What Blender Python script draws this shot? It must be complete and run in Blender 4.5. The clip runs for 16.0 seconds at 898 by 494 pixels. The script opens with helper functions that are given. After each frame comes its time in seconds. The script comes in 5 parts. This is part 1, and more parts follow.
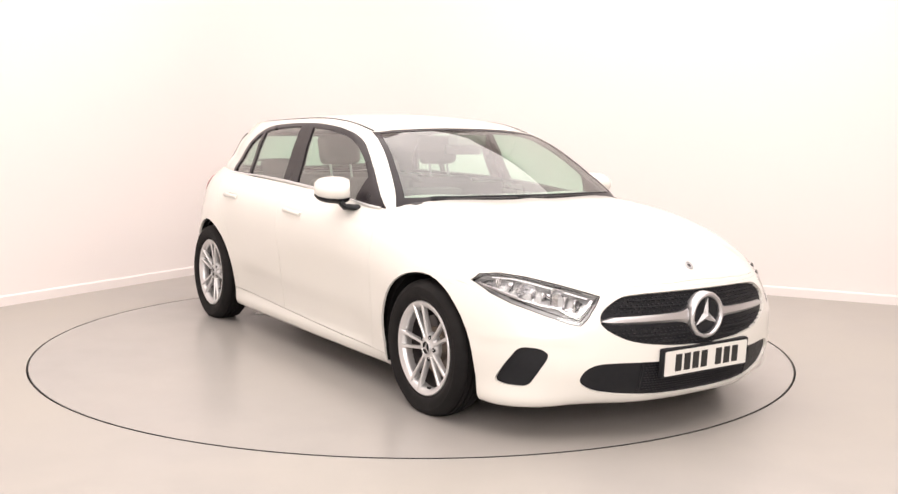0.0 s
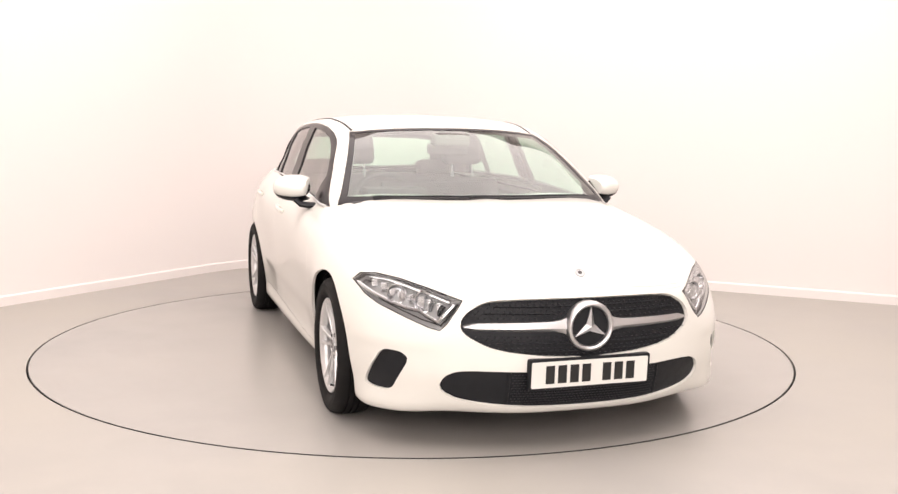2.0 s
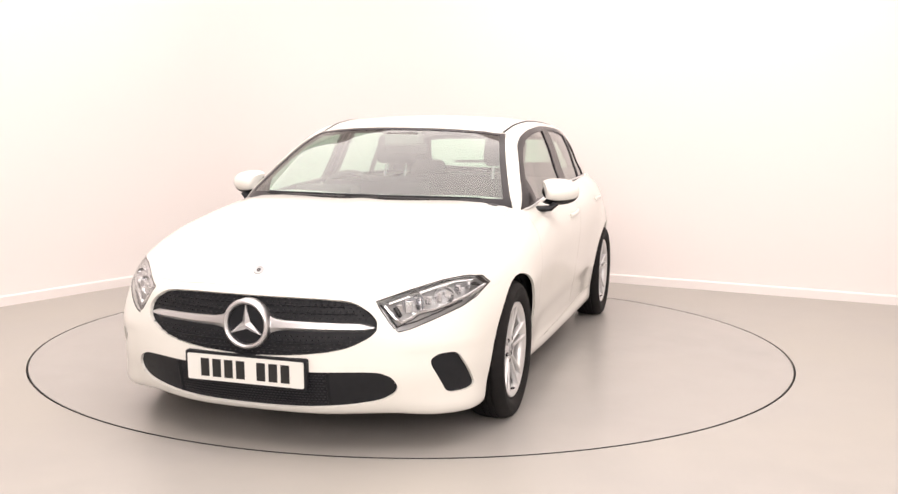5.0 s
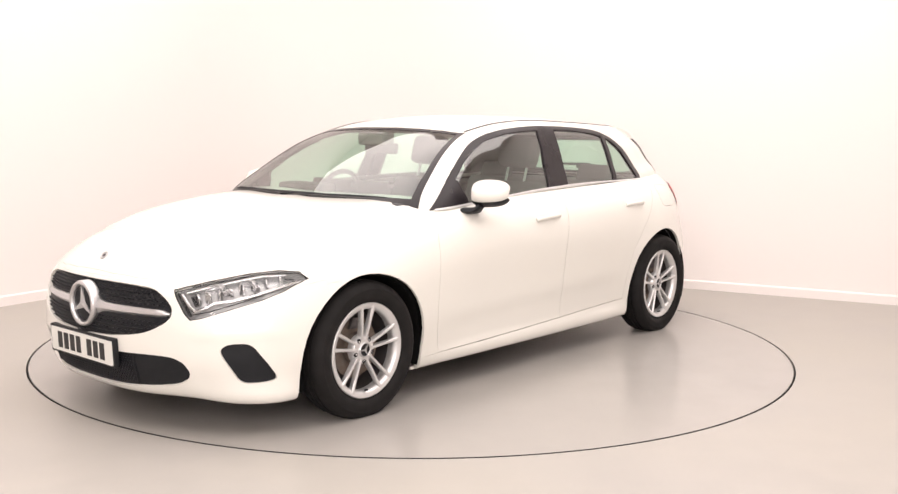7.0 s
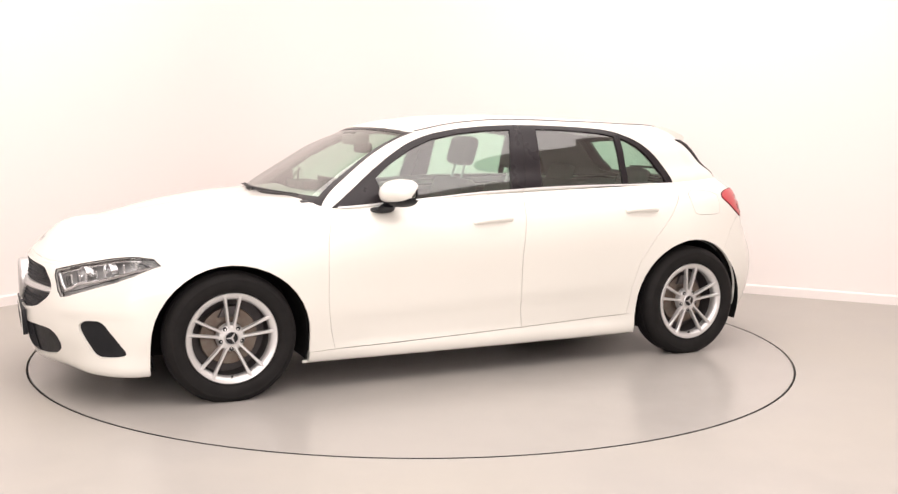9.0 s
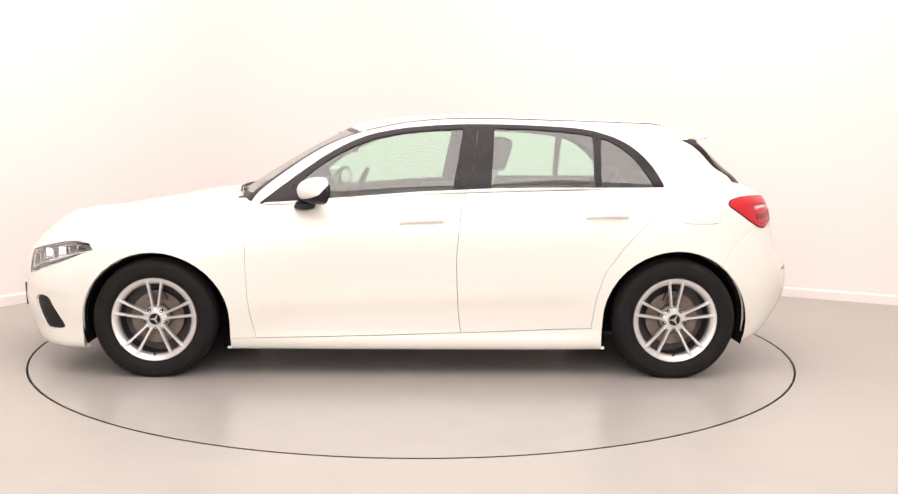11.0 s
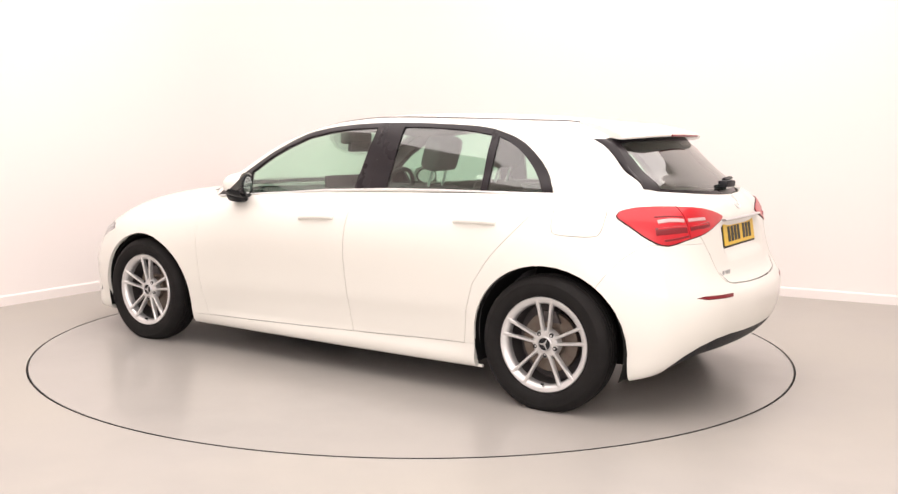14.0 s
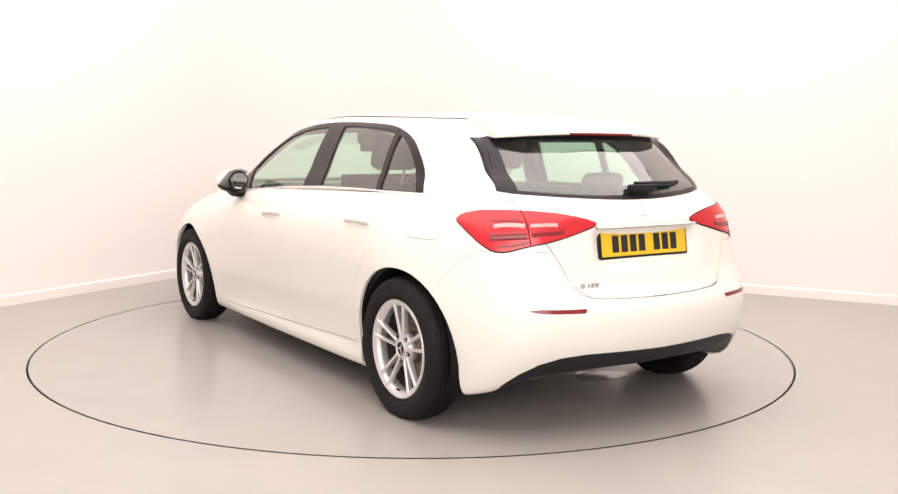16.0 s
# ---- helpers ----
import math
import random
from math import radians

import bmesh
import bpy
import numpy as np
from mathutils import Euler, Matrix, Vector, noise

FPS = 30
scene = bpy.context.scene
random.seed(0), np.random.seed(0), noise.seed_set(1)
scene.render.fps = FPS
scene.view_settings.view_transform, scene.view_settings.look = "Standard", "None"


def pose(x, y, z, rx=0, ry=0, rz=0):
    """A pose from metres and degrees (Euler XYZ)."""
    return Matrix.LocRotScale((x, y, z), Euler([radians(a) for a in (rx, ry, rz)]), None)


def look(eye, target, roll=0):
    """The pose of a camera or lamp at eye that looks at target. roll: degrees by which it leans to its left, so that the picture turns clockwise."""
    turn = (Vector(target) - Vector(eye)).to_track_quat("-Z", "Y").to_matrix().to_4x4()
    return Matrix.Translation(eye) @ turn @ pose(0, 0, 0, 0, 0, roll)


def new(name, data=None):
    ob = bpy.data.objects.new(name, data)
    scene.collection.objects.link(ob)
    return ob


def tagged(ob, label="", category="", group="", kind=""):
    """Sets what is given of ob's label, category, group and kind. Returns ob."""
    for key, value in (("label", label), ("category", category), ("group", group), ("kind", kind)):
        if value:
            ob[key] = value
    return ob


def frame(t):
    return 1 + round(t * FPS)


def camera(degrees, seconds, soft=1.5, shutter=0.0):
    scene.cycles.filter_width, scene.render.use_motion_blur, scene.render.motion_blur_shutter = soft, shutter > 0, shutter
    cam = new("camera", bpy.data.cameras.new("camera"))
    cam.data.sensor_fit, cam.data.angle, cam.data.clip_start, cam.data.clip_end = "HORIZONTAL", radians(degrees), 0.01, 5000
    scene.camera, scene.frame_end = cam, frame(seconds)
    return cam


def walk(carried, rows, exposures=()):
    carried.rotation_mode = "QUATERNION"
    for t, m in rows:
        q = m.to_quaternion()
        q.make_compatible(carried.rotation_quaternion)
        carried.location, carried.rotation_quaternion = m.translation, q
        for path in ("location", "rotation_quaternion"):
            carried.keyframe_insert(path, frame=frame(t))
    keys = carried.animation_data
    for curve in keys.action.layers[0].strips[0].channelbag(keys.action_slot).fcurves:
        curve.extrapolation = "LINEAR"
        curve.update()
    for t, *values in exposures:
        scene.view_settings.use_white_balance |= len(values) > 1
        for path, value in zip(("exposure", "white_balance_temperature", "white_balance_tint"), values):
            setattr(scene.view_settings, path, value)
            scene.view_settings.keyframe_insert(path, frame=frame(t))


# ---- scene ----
cam = camera(49.98, 16.0, soft=1.4)
EYE = Vector((0.0, 0.0, 1.277))
AIM = look(EYE, (0.0, 10.0, 1.277 - 10.0 * math.tan(0.11589)), roll=0.80)
walk(cam, [(0.0, AIM), (16.0, AIM)])

# ---- world and lights ----
world = bpy.data.worlds.new("world")
scene.world = world
world.use_nodes = True
world.node_tree.nodes["Background"].inputs[0].default_value = (1.0, 0.95, 0.90, 1)
world.node_tree.nodes["Background"].inputs[1].default_value = 0.3
scene.view_settings.exposure = 0.0


def area_lamp(name, x, y, z, sx, sy, watts, colour=(1.0, 0.95, 0.90), target=None):
    data = bpy.data.lights.new(name, "AREA")
    data.shape, data.size, data.size_y, data.energy, data.color = "RECTANGLE", sx, sy, watts, colour
    ob = new(name, data)
    ob.matrix_world = look((x, y, z), target or (x, y, 0.0)) if target else pose(x, y, z)
    return ob


TX, TY, TR = -0.197, 5.933, 2.24          # turntable centre and radius
area_lamp("ceiling_softbox_light", 0.15, 4.6, 4.02, 7.6, 7.2, 392, (1.0, 0.922, 0.893))
# unseen fill from behind the camera, added to brighten the car's sides
area_lamp("front_fill_light", 0.0, -2.4, 2.75, 6.0, 2.4, 292, (1.0, 0.922, 0.893), (0.0, 5.5, 1.0))


# ---- materials ----
def material(name, base, rough=0.5, metal=0.0, coat=0.0, var=0.0, scale=8.0, bump=0.0, bump_scale=200.0, spec=0.5, alt=None):
    m = bpy.data.materials.new(name)
    m.use_nodes = True
    nt = m.node_tree
    b = nt.nodes["Principled BSDF"]
    b.inputs["Base Color"].default_value = (*base, 1)
    b.inputs["Roughness"].default_value = rough
    b.inputs["Metallic"].default_value = metal
    b.inputs["Coat Weight"].default_value = coat
    b.inputs["Coat Roughness"].default_value = 0.03
    b.inputs["Specular IOR Level"].default_value = spec
    tc = nt.nodes.new("ShaderNodeTexCoord")
    if var > 0:
        n1 = nt.nodes.new("ShaderNodeTexNoise")
        n1.inputs["Scale"].default_value = scale
        n1.inputs["Detail"].default_value = 6
        nt.links.new(tc.outputs["Object"], n1.inputs["Vector"])
        ramp = nt.nodes.new("ShaderNodeMix")
        ramp.data_type = "RGBA"
        other = alt or tuple(c * (1 - var) for c in base)
        ramp.inputs[6].default_value = (*base, 1)
        ramp.inputs[7].default_value = (*other, 1)
        nt.links.new(n1.outputs["Fac"], ramp.inputs[0])
        nt.links.new(ramp.outputs[2], b.inputs["Base Color"])
        mr = nt.nodes.new("ShaderNodeMapRange")
        mr.inputs["To Min"].default_value = rough * 0.85
        mr.inputs["To Max"].default_value = min(1.0, rough * 1.2)
        nt.links.new(n1.outputs["Fac"], mr.inputs["Value"])
        nt.links.new(mr.outputs["Result"], b.inputs["Roughness"])
    if bump > 0:
        n2 = nt.nodes.new("ShaderNodeTexNoise")
        n2.inputs["Scale"].default_value = bump_scale
        n2.inputs["Detail"].default_value = 3
        nt.links.new(tc.outputs["Object"], n2.inputs["Vector"])
        bp = nt.nodes.new("ShaderNodeBump")
        bp.inputs["Strength"].default_value = bump
        bp.inputs["Distance"].default_value = 0.002
        nt.links.new(n2.outputs["Fac"], bp.inputs["Height"])
        nt.links.new(bp.outputs["Normal"], b.inputs["Normal"])
    return m


def glass_material(name, tint, ior=1.5, rough=0.0):
    m = bpy.data.materials.new(name)
    m.use_nodes = True
    nt = m.node_tree
    nt.nodes.remove(nt.nodes["Principled BSDF"])
    out = nt.nodes["Material Output"]
    tr = nt.nodes.new("ShaderNodeBsdfTransparent")
    tr.inputs[0].default_value = (*tint, 1)
    gl = nt.nodes.new("ShaderNodeBsdfGlossy")
    gl.inputs["Roughness"].default_value = rough
    lw = nt.nodes.new("ShaderNodeLayerWeight")
    lw.inputs["Blend"].default_value = 0.5
    power = nt.nodes.new("ShaderNodeMath")
    power.operation = "POWER"
    power.inputs[1].default_value = 3.2
    nt.links.new(lw.outputs["Facing"], power.inputs[0])
    fr = nt.nodes.new("ShaderNodeMapRange")
    fr.inputs["To Min"].default_value = ((ior - 1) / (ior + 1)) ** 2 * 2
    nt.links.new(power.outputs[0], fr.inputs["Value"])
    mix = nt.nodes.new("ShaderNodeMixShader")
    nt.links.new(fr.outputs[0], mix.inputs[0])
    nt.links.new(tr.outputs[0], mix.inputs[1])
    nt.links.new(gl.outputs[0], mix.inputs[2])
    nt.links.new(mix.outputs[0], out.inputs["Surface"])
    return m


PAINT = material("white_paint", (0.80, 0.79, 0.74), 0.32, coat=0.7, var=0.03, scale=3.0)
GAP = material("body_shadow_gap", (0.10, 0.10, 0.10), 0.8, var=0.2)
BLACK = material("black_gloss_trim", (0.014, 0.011, 0.014), 0.28, var=0.1, spec=0.35)
PLASTIC = material("black_plastic", (0.013, 0.014, 0.017), 0.5, var=0.25, scale=30, bump=0.2, bump_scale=400, spec=0.25)
RUBBER = material("tyre_rubber", (0.010, 0.009, 0.009), 0.75, var=0.35, scale=14, bump=0.3, bump_scale=250, spec=0.25)
ALLOY = material("silver_alloy", (0.72, 0.72, 0.72), 0.36, metal=0.7, var=0.12, scale=12)
ALLOY_DARK = material("alloy_barrel", (0.10, 0.09, 0.09), 0.5, metal=0.6, var=0.3, scale=12)
CHROME = material("satin_chrome", (0.64, 0.64, 0.65), 0.36, metal=1.0, var=0.08)
BRIGHT = material("bright_belt_trim", (0.80, 0.80, 0.80), 0.4, metal=0.3, var=0.05)
STEEL = material("brake_steel", (0.24, 0.22, 0.20), 0.5, metal=0.8, var=0.4, scale=25, alt=(0.15, 0.10, 0.07))
RED = material("red_lamp_lens", (0.60, 0.010, 0.022), 0.3, coat=0.3, var=0.25, scale=18)
RED_DARK = material("dark_red_lens", (0.22, 0.005, 0.013), 0.3, coat=0.3, var=0.2, scale=18)
CLEARISH = material("clear_lamp_strip", (0.68, 0.45, 0.45), 0.2, coat=0.8, var=0.2, scale=40)
SILVER_REFL = material("lamp_reflector", (0.78, 0.78, 0.80), 0.16, metal=1.0, var=0.1, scale=20)
LAMP_GREY = material("lamp_housing_grey", (0.60, 0.60, 0.61), 0.3, metal=0.5, var=0.2, scale=20)
PLATE_W = material("plate_white", (0.80, 0.80, 0.76), 0.4, var=0.05)
PLATE_Y = material("plate_yellow", (0.80, 0.52, 0.02), 0.4, var=0.05)
PIN = material("grille_pin_grey", (0.028, 0.028, 0.034), 0.45, metal=0.3, var=0.2)
BADGE = material("badge_silver", (0.50, 0.50, 0.51), 0.35, metal=0.5, var=0.15)
INK = material("plate_black", (0.012, 0.012, 0.012), 0.5, var=0.1)
CLOTH = material("dark_seat_cloth", (0.115, 0.115, 0.115), 0.9, var=0.3, scale=40, bump=0.4, bump_scale=600)
DASH = material("dashboard_plastic", (0.055, 0.055, 0.057), 0.7, var=0.2, scale=40, bump=0.3, bump_scale=500)
LINER = material("grey_headliner", (0.20, 0.195, 0.185), 0.95, var=0.15, scale=30, bump=0.2, bump_scale=600)
UNDER = material("underbody_black", (0.006, 0.006, 0.006), 0.9, var=0.4, scale=10, spec=0.2)
WINDOW = glass_material("tinted_window_glass", (0.66, 0.88, 0.76), 1.80)
SCREEN = glass_material("windscreen_glass", (0.74, 0.90, 0.81), 1.70)
LENS = glass_material("clear_lens", (0.93, 0.94, 0.94), 1.45)
MIRROR = material("mirror_glass", (0.85, 0.87, 0.86), 0.02, metal=1.0)
WALL = material("white_studio_wall", (0.835, 0.787, 0.767), 0.9, var=0.02, scale=0.7, bump=0.05, bump_scale=120)
SKIRT = material("white_skirting", (0.84, 0.79, 0.77), 0.45, var=0.03, scale=3)


def floor_material(name, base, stain, rough, scuff):
    """Painted concrete with broad clouds, soft scuffed areas and small mottling."""
    m = material(name, base, rough, bump=0.05, bump_scale=90)
    nt = m.node_tree
    b = nt.nodes["Principled BSDF"]
    tc = nt.nodes["Texture Coordinate"]
    colour = None
    for scale, detail, lo, hi, other in ((1.1, 3, .25, .85, scuff), (4.0, 4, .25, .80, tuple(c * .95 for c in base)), (.55, 2, .25, .75, stain)):
        noise = nt.nodes.new("ShaderNodeTexNoise")
        noise.inputs["Scale"].default_value = scale
        noise.inputs["Detail"].default_value = detail
        nt.links.new(tc.outputs["Object"], noise.inputs["Vector"])
        mr = nt.nodes.new("ShaderNodeMapRange")
        mr.interpolation_type = "SMOOTHSTEP"
        mr.inputs["From Min"].default_value, mr.inputs["From Max"].default_value = lo, hi
        nt.links.new(noise.outputs["Fac"], mr.inputs["Value"])
        mix = nt.nodes.new("ShaderNodeMix")
        mix.data_type = "RGBA"
        nt.links.new(mr.outputs["Result"], mix.inputs[0])
        mix.inputs[7].default_value = (*other, 1)
        if colour:
            nt.links.new(colour, mix.inputs[6])
        else:
            mix.inputs[6].default_value = (*base, 1)
        colour = mix.outputs[2]
    nt.links.new(colour, b.inputs["Base Color"])
    return m


FLOOR = floor_material("grey_painted_floor", (0.385, 0.368, 0.350), (0.405, 0.383, 0.345), 0.40, (0.42, 0.40, 0.375))
DISC = floor_material("grey_turntable_paint", (0.365, 0.350, 0.334), (0.385, 0.365, 0.342), 0.26, (0.40, 0.382, 0.360))
# wet floor, its base paler than the disc to stand in for reflected light
WET = material("wet_patch_sheen", (0.62, 0.60, 0.58), 0.07, var=0.05, scale=20)
JOINT = material("dark_joint", (0.02, 0.02, 0.02), 0.8, var=0.3, scale=20)


# ---- mesh helpers ----
def link_mesh(name, verts, faces, mat, parent=None, label="", normals=None, sharp=40):
    me = bpy.data.meshes.new(name)
    me.from_pydata([tuple(v) for v in verts], [], [tuple(f) for f in faces])
    me.materials.append(mat)
    me.update()
    me.polygons.foreach_set("use_smooth", [True] * len(me.polygons))
    if normals is not None:
        me.normals_split_custom_set_from_vertices([tuple(n) for n in normals])
    else:
        me.set_sharp_from_angle(angle=radians(sharp))
    ob = new(name, me)
    if parent is not None:
        ob.parent = parent
        if parent.type == "EMPTY":
            ob.location = OFFSET
    if label:
        ob["label"] = label
    return ob


def part(name, bm, mat, parent, label="", sharp=40):
    """One bmesh as one mesh object under a thing or a part."""
    bm.verts.index_update()
    verts = [v.co.copy() for v in bm.verts]
    faces = [[v.index for v in f.verts] for f in bm.faces]
    bm.free()
    return link_mesh(name, verts, faces, mat, parent, label, sharp=sharp)


def box(bm, x, y, z, sx, sy, sz, bevel=0.01, m=None, seg=2):
    """A bevelled box of that centre and size, added to bm."""
    made = bmesh.ops.create_cube(bm, size=1.0)["verts"]
    mm = (m or Matrix()) @ Matrix.Translation((x, y, z)) @ Matrix.Diagonal((sx, sy, sz, 1))
    bmesh.ops.transform(bm, matrix=mm, verts=made)
    if bevel > 0:
        edges = list({e for v in made for e in v.link_edges})
        bmesh.ops.bevel(bm, geom=edges, offset=bevel, segments=seg, profile=0.6, affect="EDGES", clamp_overlap=True)
    return bm


def lathe(bm, profile, n=48, axis="y", cx=0.0, cy=0.0, cz=0.0, close=False):
    """A profile of (radius, along) turned round an axis."""
    rings = []
    for r, a in profile:
        ring = []
        for i in range(n):
            t = 2 * math.pi * i / n
            c, s = r * math.cos(t), r * math.sin(t)
            p = {"y": (c, a, s), "x": (a, c, s), "z": (c, s, a)}[axis]
            ring.append(bm.verts.new((p[0] + cx, p[1] + cy, p[2] + cz)))
        rings.append(ring)
    for a, b in zip(rings, rings[1:]):
        for i in range(n):
            bm.faces.new((a[i], a[(i + 1) % n], b[(i + 1) % n], b[i]))
    if close:
        bm.faces.new(rings[0])
        bm.faces.new(rings[-1])
    return bm


def tube(bm, path, ry, rz=None, n=8, cap=True):
    """A tube along a path; ry and rz: half width across, and upright."""
    path = [Vector(p) for p in path]
    rz = rz or ry
    rings = []
    for i, p in enumerate(path):
        d = (path[min(i + 1, len(path) - 1)] - path[max(i - 1, 0)]).normalized()
        up = Vector((0, 0, 1)) if abs(d.z) < 0.9 else Vector((1, 0, 0))
        a = d.cross(up).normalized()
        b = a.cross(d).normalized()
        rings.append([bm.verts.new(p + a * ry * math.cos(2 * math.pi * k / n) + b * rz * math.sin(2 * math.pi * k / n)) for k in range(n)])
    for a, b in zip(rings, rings[1:]):
        for k in range(n):
            bm.faces.new((a[k], a[(k + 1) % n], b[(k + 1) % n], b[k]))
    if cap:
        bm.faces.new(rings[0][::-1])
        bm.faces.new(rings[-1])
    return bm


def prism(bm, outline, origin, ux, uy, depth, bevel=0.0):
    """A flat outline in the plane ux, uy at origin, made depth thick against their cross."""
    ux, uy, o = Vector(ux), Vector(uy), Vector(origin)
    w = ux.cross(uy).normalized()
    top = [bm.verts.new(o + ux * a + uy * b) for a, b in outline]
    low = [bm.verts.new(o + ux * a + uy * b - w * depth) for a, b in outline]
    f = bm.faces.new(top)
    g = bm.faces.new(low[::-1])
    n = len(top)
    for i in range(n):
        bm.faces.new((top[i], low[i], low[(i + 1) % n], top[(i + 1) % n]))
    if bevel > 0:
        bmesh.ops.bevel(bm, geom=list(f.edges), offset=bevel, segments=2, profile=0.6, affect="EDGES")
    return bm


def inside(p, poly):
    x, y = p
    odd = False
    for (x0, y0), (x1, y1) in zip(poly, poly[1:] + poly[:1]):
        if (y0 > y) != (y1 > y) and x < (x1 - x0) * (y - y0) / (y1 - y0) + x0:
            odd = not odd
    return odd


def rounded(poly, times=2):
    """A polygon with its corners cut round."""
    for _ in range(times):
        out = []
        for a, b in zip(poly, poly[1:] + poly[:1]):
            out.append((a[0] * 0.8 + b[0] * 0.2, a[1] * 0.8 + b[1] * 0.2))
            out.append((a[0] * 0.2 + b[0] * 0.8, a[1] * 0.2 + b[1] * 0.8))
        poly = out
    return poly


# ---- the studio ----
corner = Vector((-1.54, 9.866))
dl = Vector((-0.4906, -0.8714))           # along the left-hand wall, away from the corner
dr = Vector((0.9026, -0.4304))            # along the other wall
FILLET = 1.5


def wall_path():
    pts = [corner + dl * 13.0]
    for i in range(13):
        k = i / 12
        a, b = corner + dl * FILLET, corner + dr * FILLET
        pts.append(a * (1 - k) ** 2 + corner * 2 * k * (1 - k) + b * k * k)
    pts.append(corner + dr * 11.0)
    return pts


CEILING = 4.1


def build_room():
    path = wall_path()
    end = path[0] + (path[-1] - corner)
    ring = path + [end]
    cen = sum(ring, Vector((0, 0))) / len(ring)
    for name, pts in (("wall_back", path), ("wall_near", [path[-1], end, path[0]])):
        bm = bmesh.new()
        rows = []
        for p in pts:
            o = (p - cen).normalized() * 0.2
            rows.append([bm.verts.new((p.x, p.y, 0)), bm.verts.new((p.x, p.y, CEILING)),
                         bm.verts.new((p.x + o.x, p.y + o.y, CEILING)), bm.verts.new((p.x + o.x, p.y + o.y, 0))])
        for a, b in zip(rows, rows[1:]):
            for i in range(4):
                bm.faces.new((a[i], b[i], b[(i + 1) % 4], a[(i + 1) % 4]))
        ob = part(name, bm, WALL, None, sharp=30)
        tagged(ob, "smooth white painted studio wall with a rounded corner", "wall", kind="structure")
    # skirting board
    bm = bmesh.new()
    rows = []
    for i, p in enumerate(path):
        d = (path[min(i + 1, len(path) - 1)] - path[max(i - 1, 0)]).normalized()
        nrm = Vector((d.y, -d.x))
        if nrm.dot(cen - p) < 0:
            nrm = -nrm
        q = p - nrm * 0.003
        rows.append([bm.verts.new((q.x + nrm.x * t, q.y + nrm.y * t, z)) for t, z in
                     ((0, 0), (0.019, 0), (0.019, 0.066), (0.012, 0.076), (0, 0.078))])
    for a, b in zip(rows, rows[1:]):
        for i in range(5):
            bm.faces.new((a[i], b[i], b[(i + 1) % 5], a[(i + 1) % 5]))
    tagged(part("baseboard", bm, SKIRT, None, sharp=30), "low white painted skirting board along the wall", "skirting board", kind="structure")
    # ceiling
    bm = bmesh.new()
    vs = [bm.verts.new((p.x, p.y, CEILING)) for p in ring]
    ws = [bm.verts.new((p.x, p.y, CEILING + 0.2)) for p in ring]
    bm.faces.new(vs)
    bm.faces.new(ws[::-1])
    tagged(part("ceiling", bm, WALL, None), "plain white studio ceiling", "ceiling", kind="structure")
    # floor with a round opening for the turntable
    n = 192
    bm = bmesh.new()
    inner = [bm.verts.new((TX + (TR + 0.003) * math.cos(2 * math.pi * i / n), TY + (TR + 0.003) * math.sin(2 * math.pi * i / n), 0)) for i in range(n)]
    deep = [bm.verts.new((v.co.x, v.co.y, -0.06)) for v in inner]
    outer = [bm.verts.new((TX + 16 * math.cos(2 * math.pi * i / n), TY + 16 * math.sin(2 * math.pi * i / n), 0)) for i in range(n)]
    for i in range(n):
        j = (i + 1) % n
        bm.faces.new((inner[i], outer[i], outer[j], inner[j]))
        bm.faces.new((deep[i], inner[i], inner[j], deep[j]))
    tagged(part("floor", bm, FLOOR, None, sharp=30), "smooth grey painted concrete studio floor", "floor", kind="structure")
    bm = bmesh.new()
    lathe(bm, [(TR + 0.3, -0.055), (0.001, -0.055)], 96, "z", TX, TY)
    tagged(part("floor_pit", bm, JOINT, None), "dark pit under the turntable joint", "floor pit", kind="structure")


def build_turntable():
    bm = bmesh.new()
    lathe(bm, [(0.0005, 0.0), (0.6, 0.0), (1.4, 0.0), (TR - 0.005, 0.0), (TR - 0.004, -0.002), (TR - 0.004, -0.05)], 192, "z")
    ob = part("turntable", bm, DISC, None, sharp=30)
    ob.location = (TX, TY, 0)
    bm = bmesh.new()
    lathe(bm, [(TR - 0.009, -0.02), (TR - 0.009, 0.0012), (TR - 0.0045, 0.0012), (TR - 0.004, 0.0), (TR - 0.004, -0.03)], 192, "z")
    ring = part("edge_ring", bm, JOINT, None, "thin dark edge ring")
    ring.parent = ob
    # puddle outline; the pale colour paints in its reflection of the bright wall
    bm = bmesh.new()
    rnd = random.Random(11)
    outline = []
    for i in range(28):
        a = 2 * math.pi * i / 28
        k = 1 + .10 * math.sin(3 * a + 1) + .07 * math.sin(7 * a) + rnd.uniform(-.04, .04)
        outline.append((-1.29 + .105 * k * math.cos(a), -.35 + .17 * k * math.sin(a)))
    prism(bm, outline, (0, 0, .0022), (1, 0, 0), (0, 1, 0), .0021, .0006)
    patch = part("sheen_patch", bm, WET, None, "glossy wet patch with its bright reflection in the colour")
    patch.parent = ob
    return tagged(ob, "round grey turntable disc flush with the studio floor", "turntable")


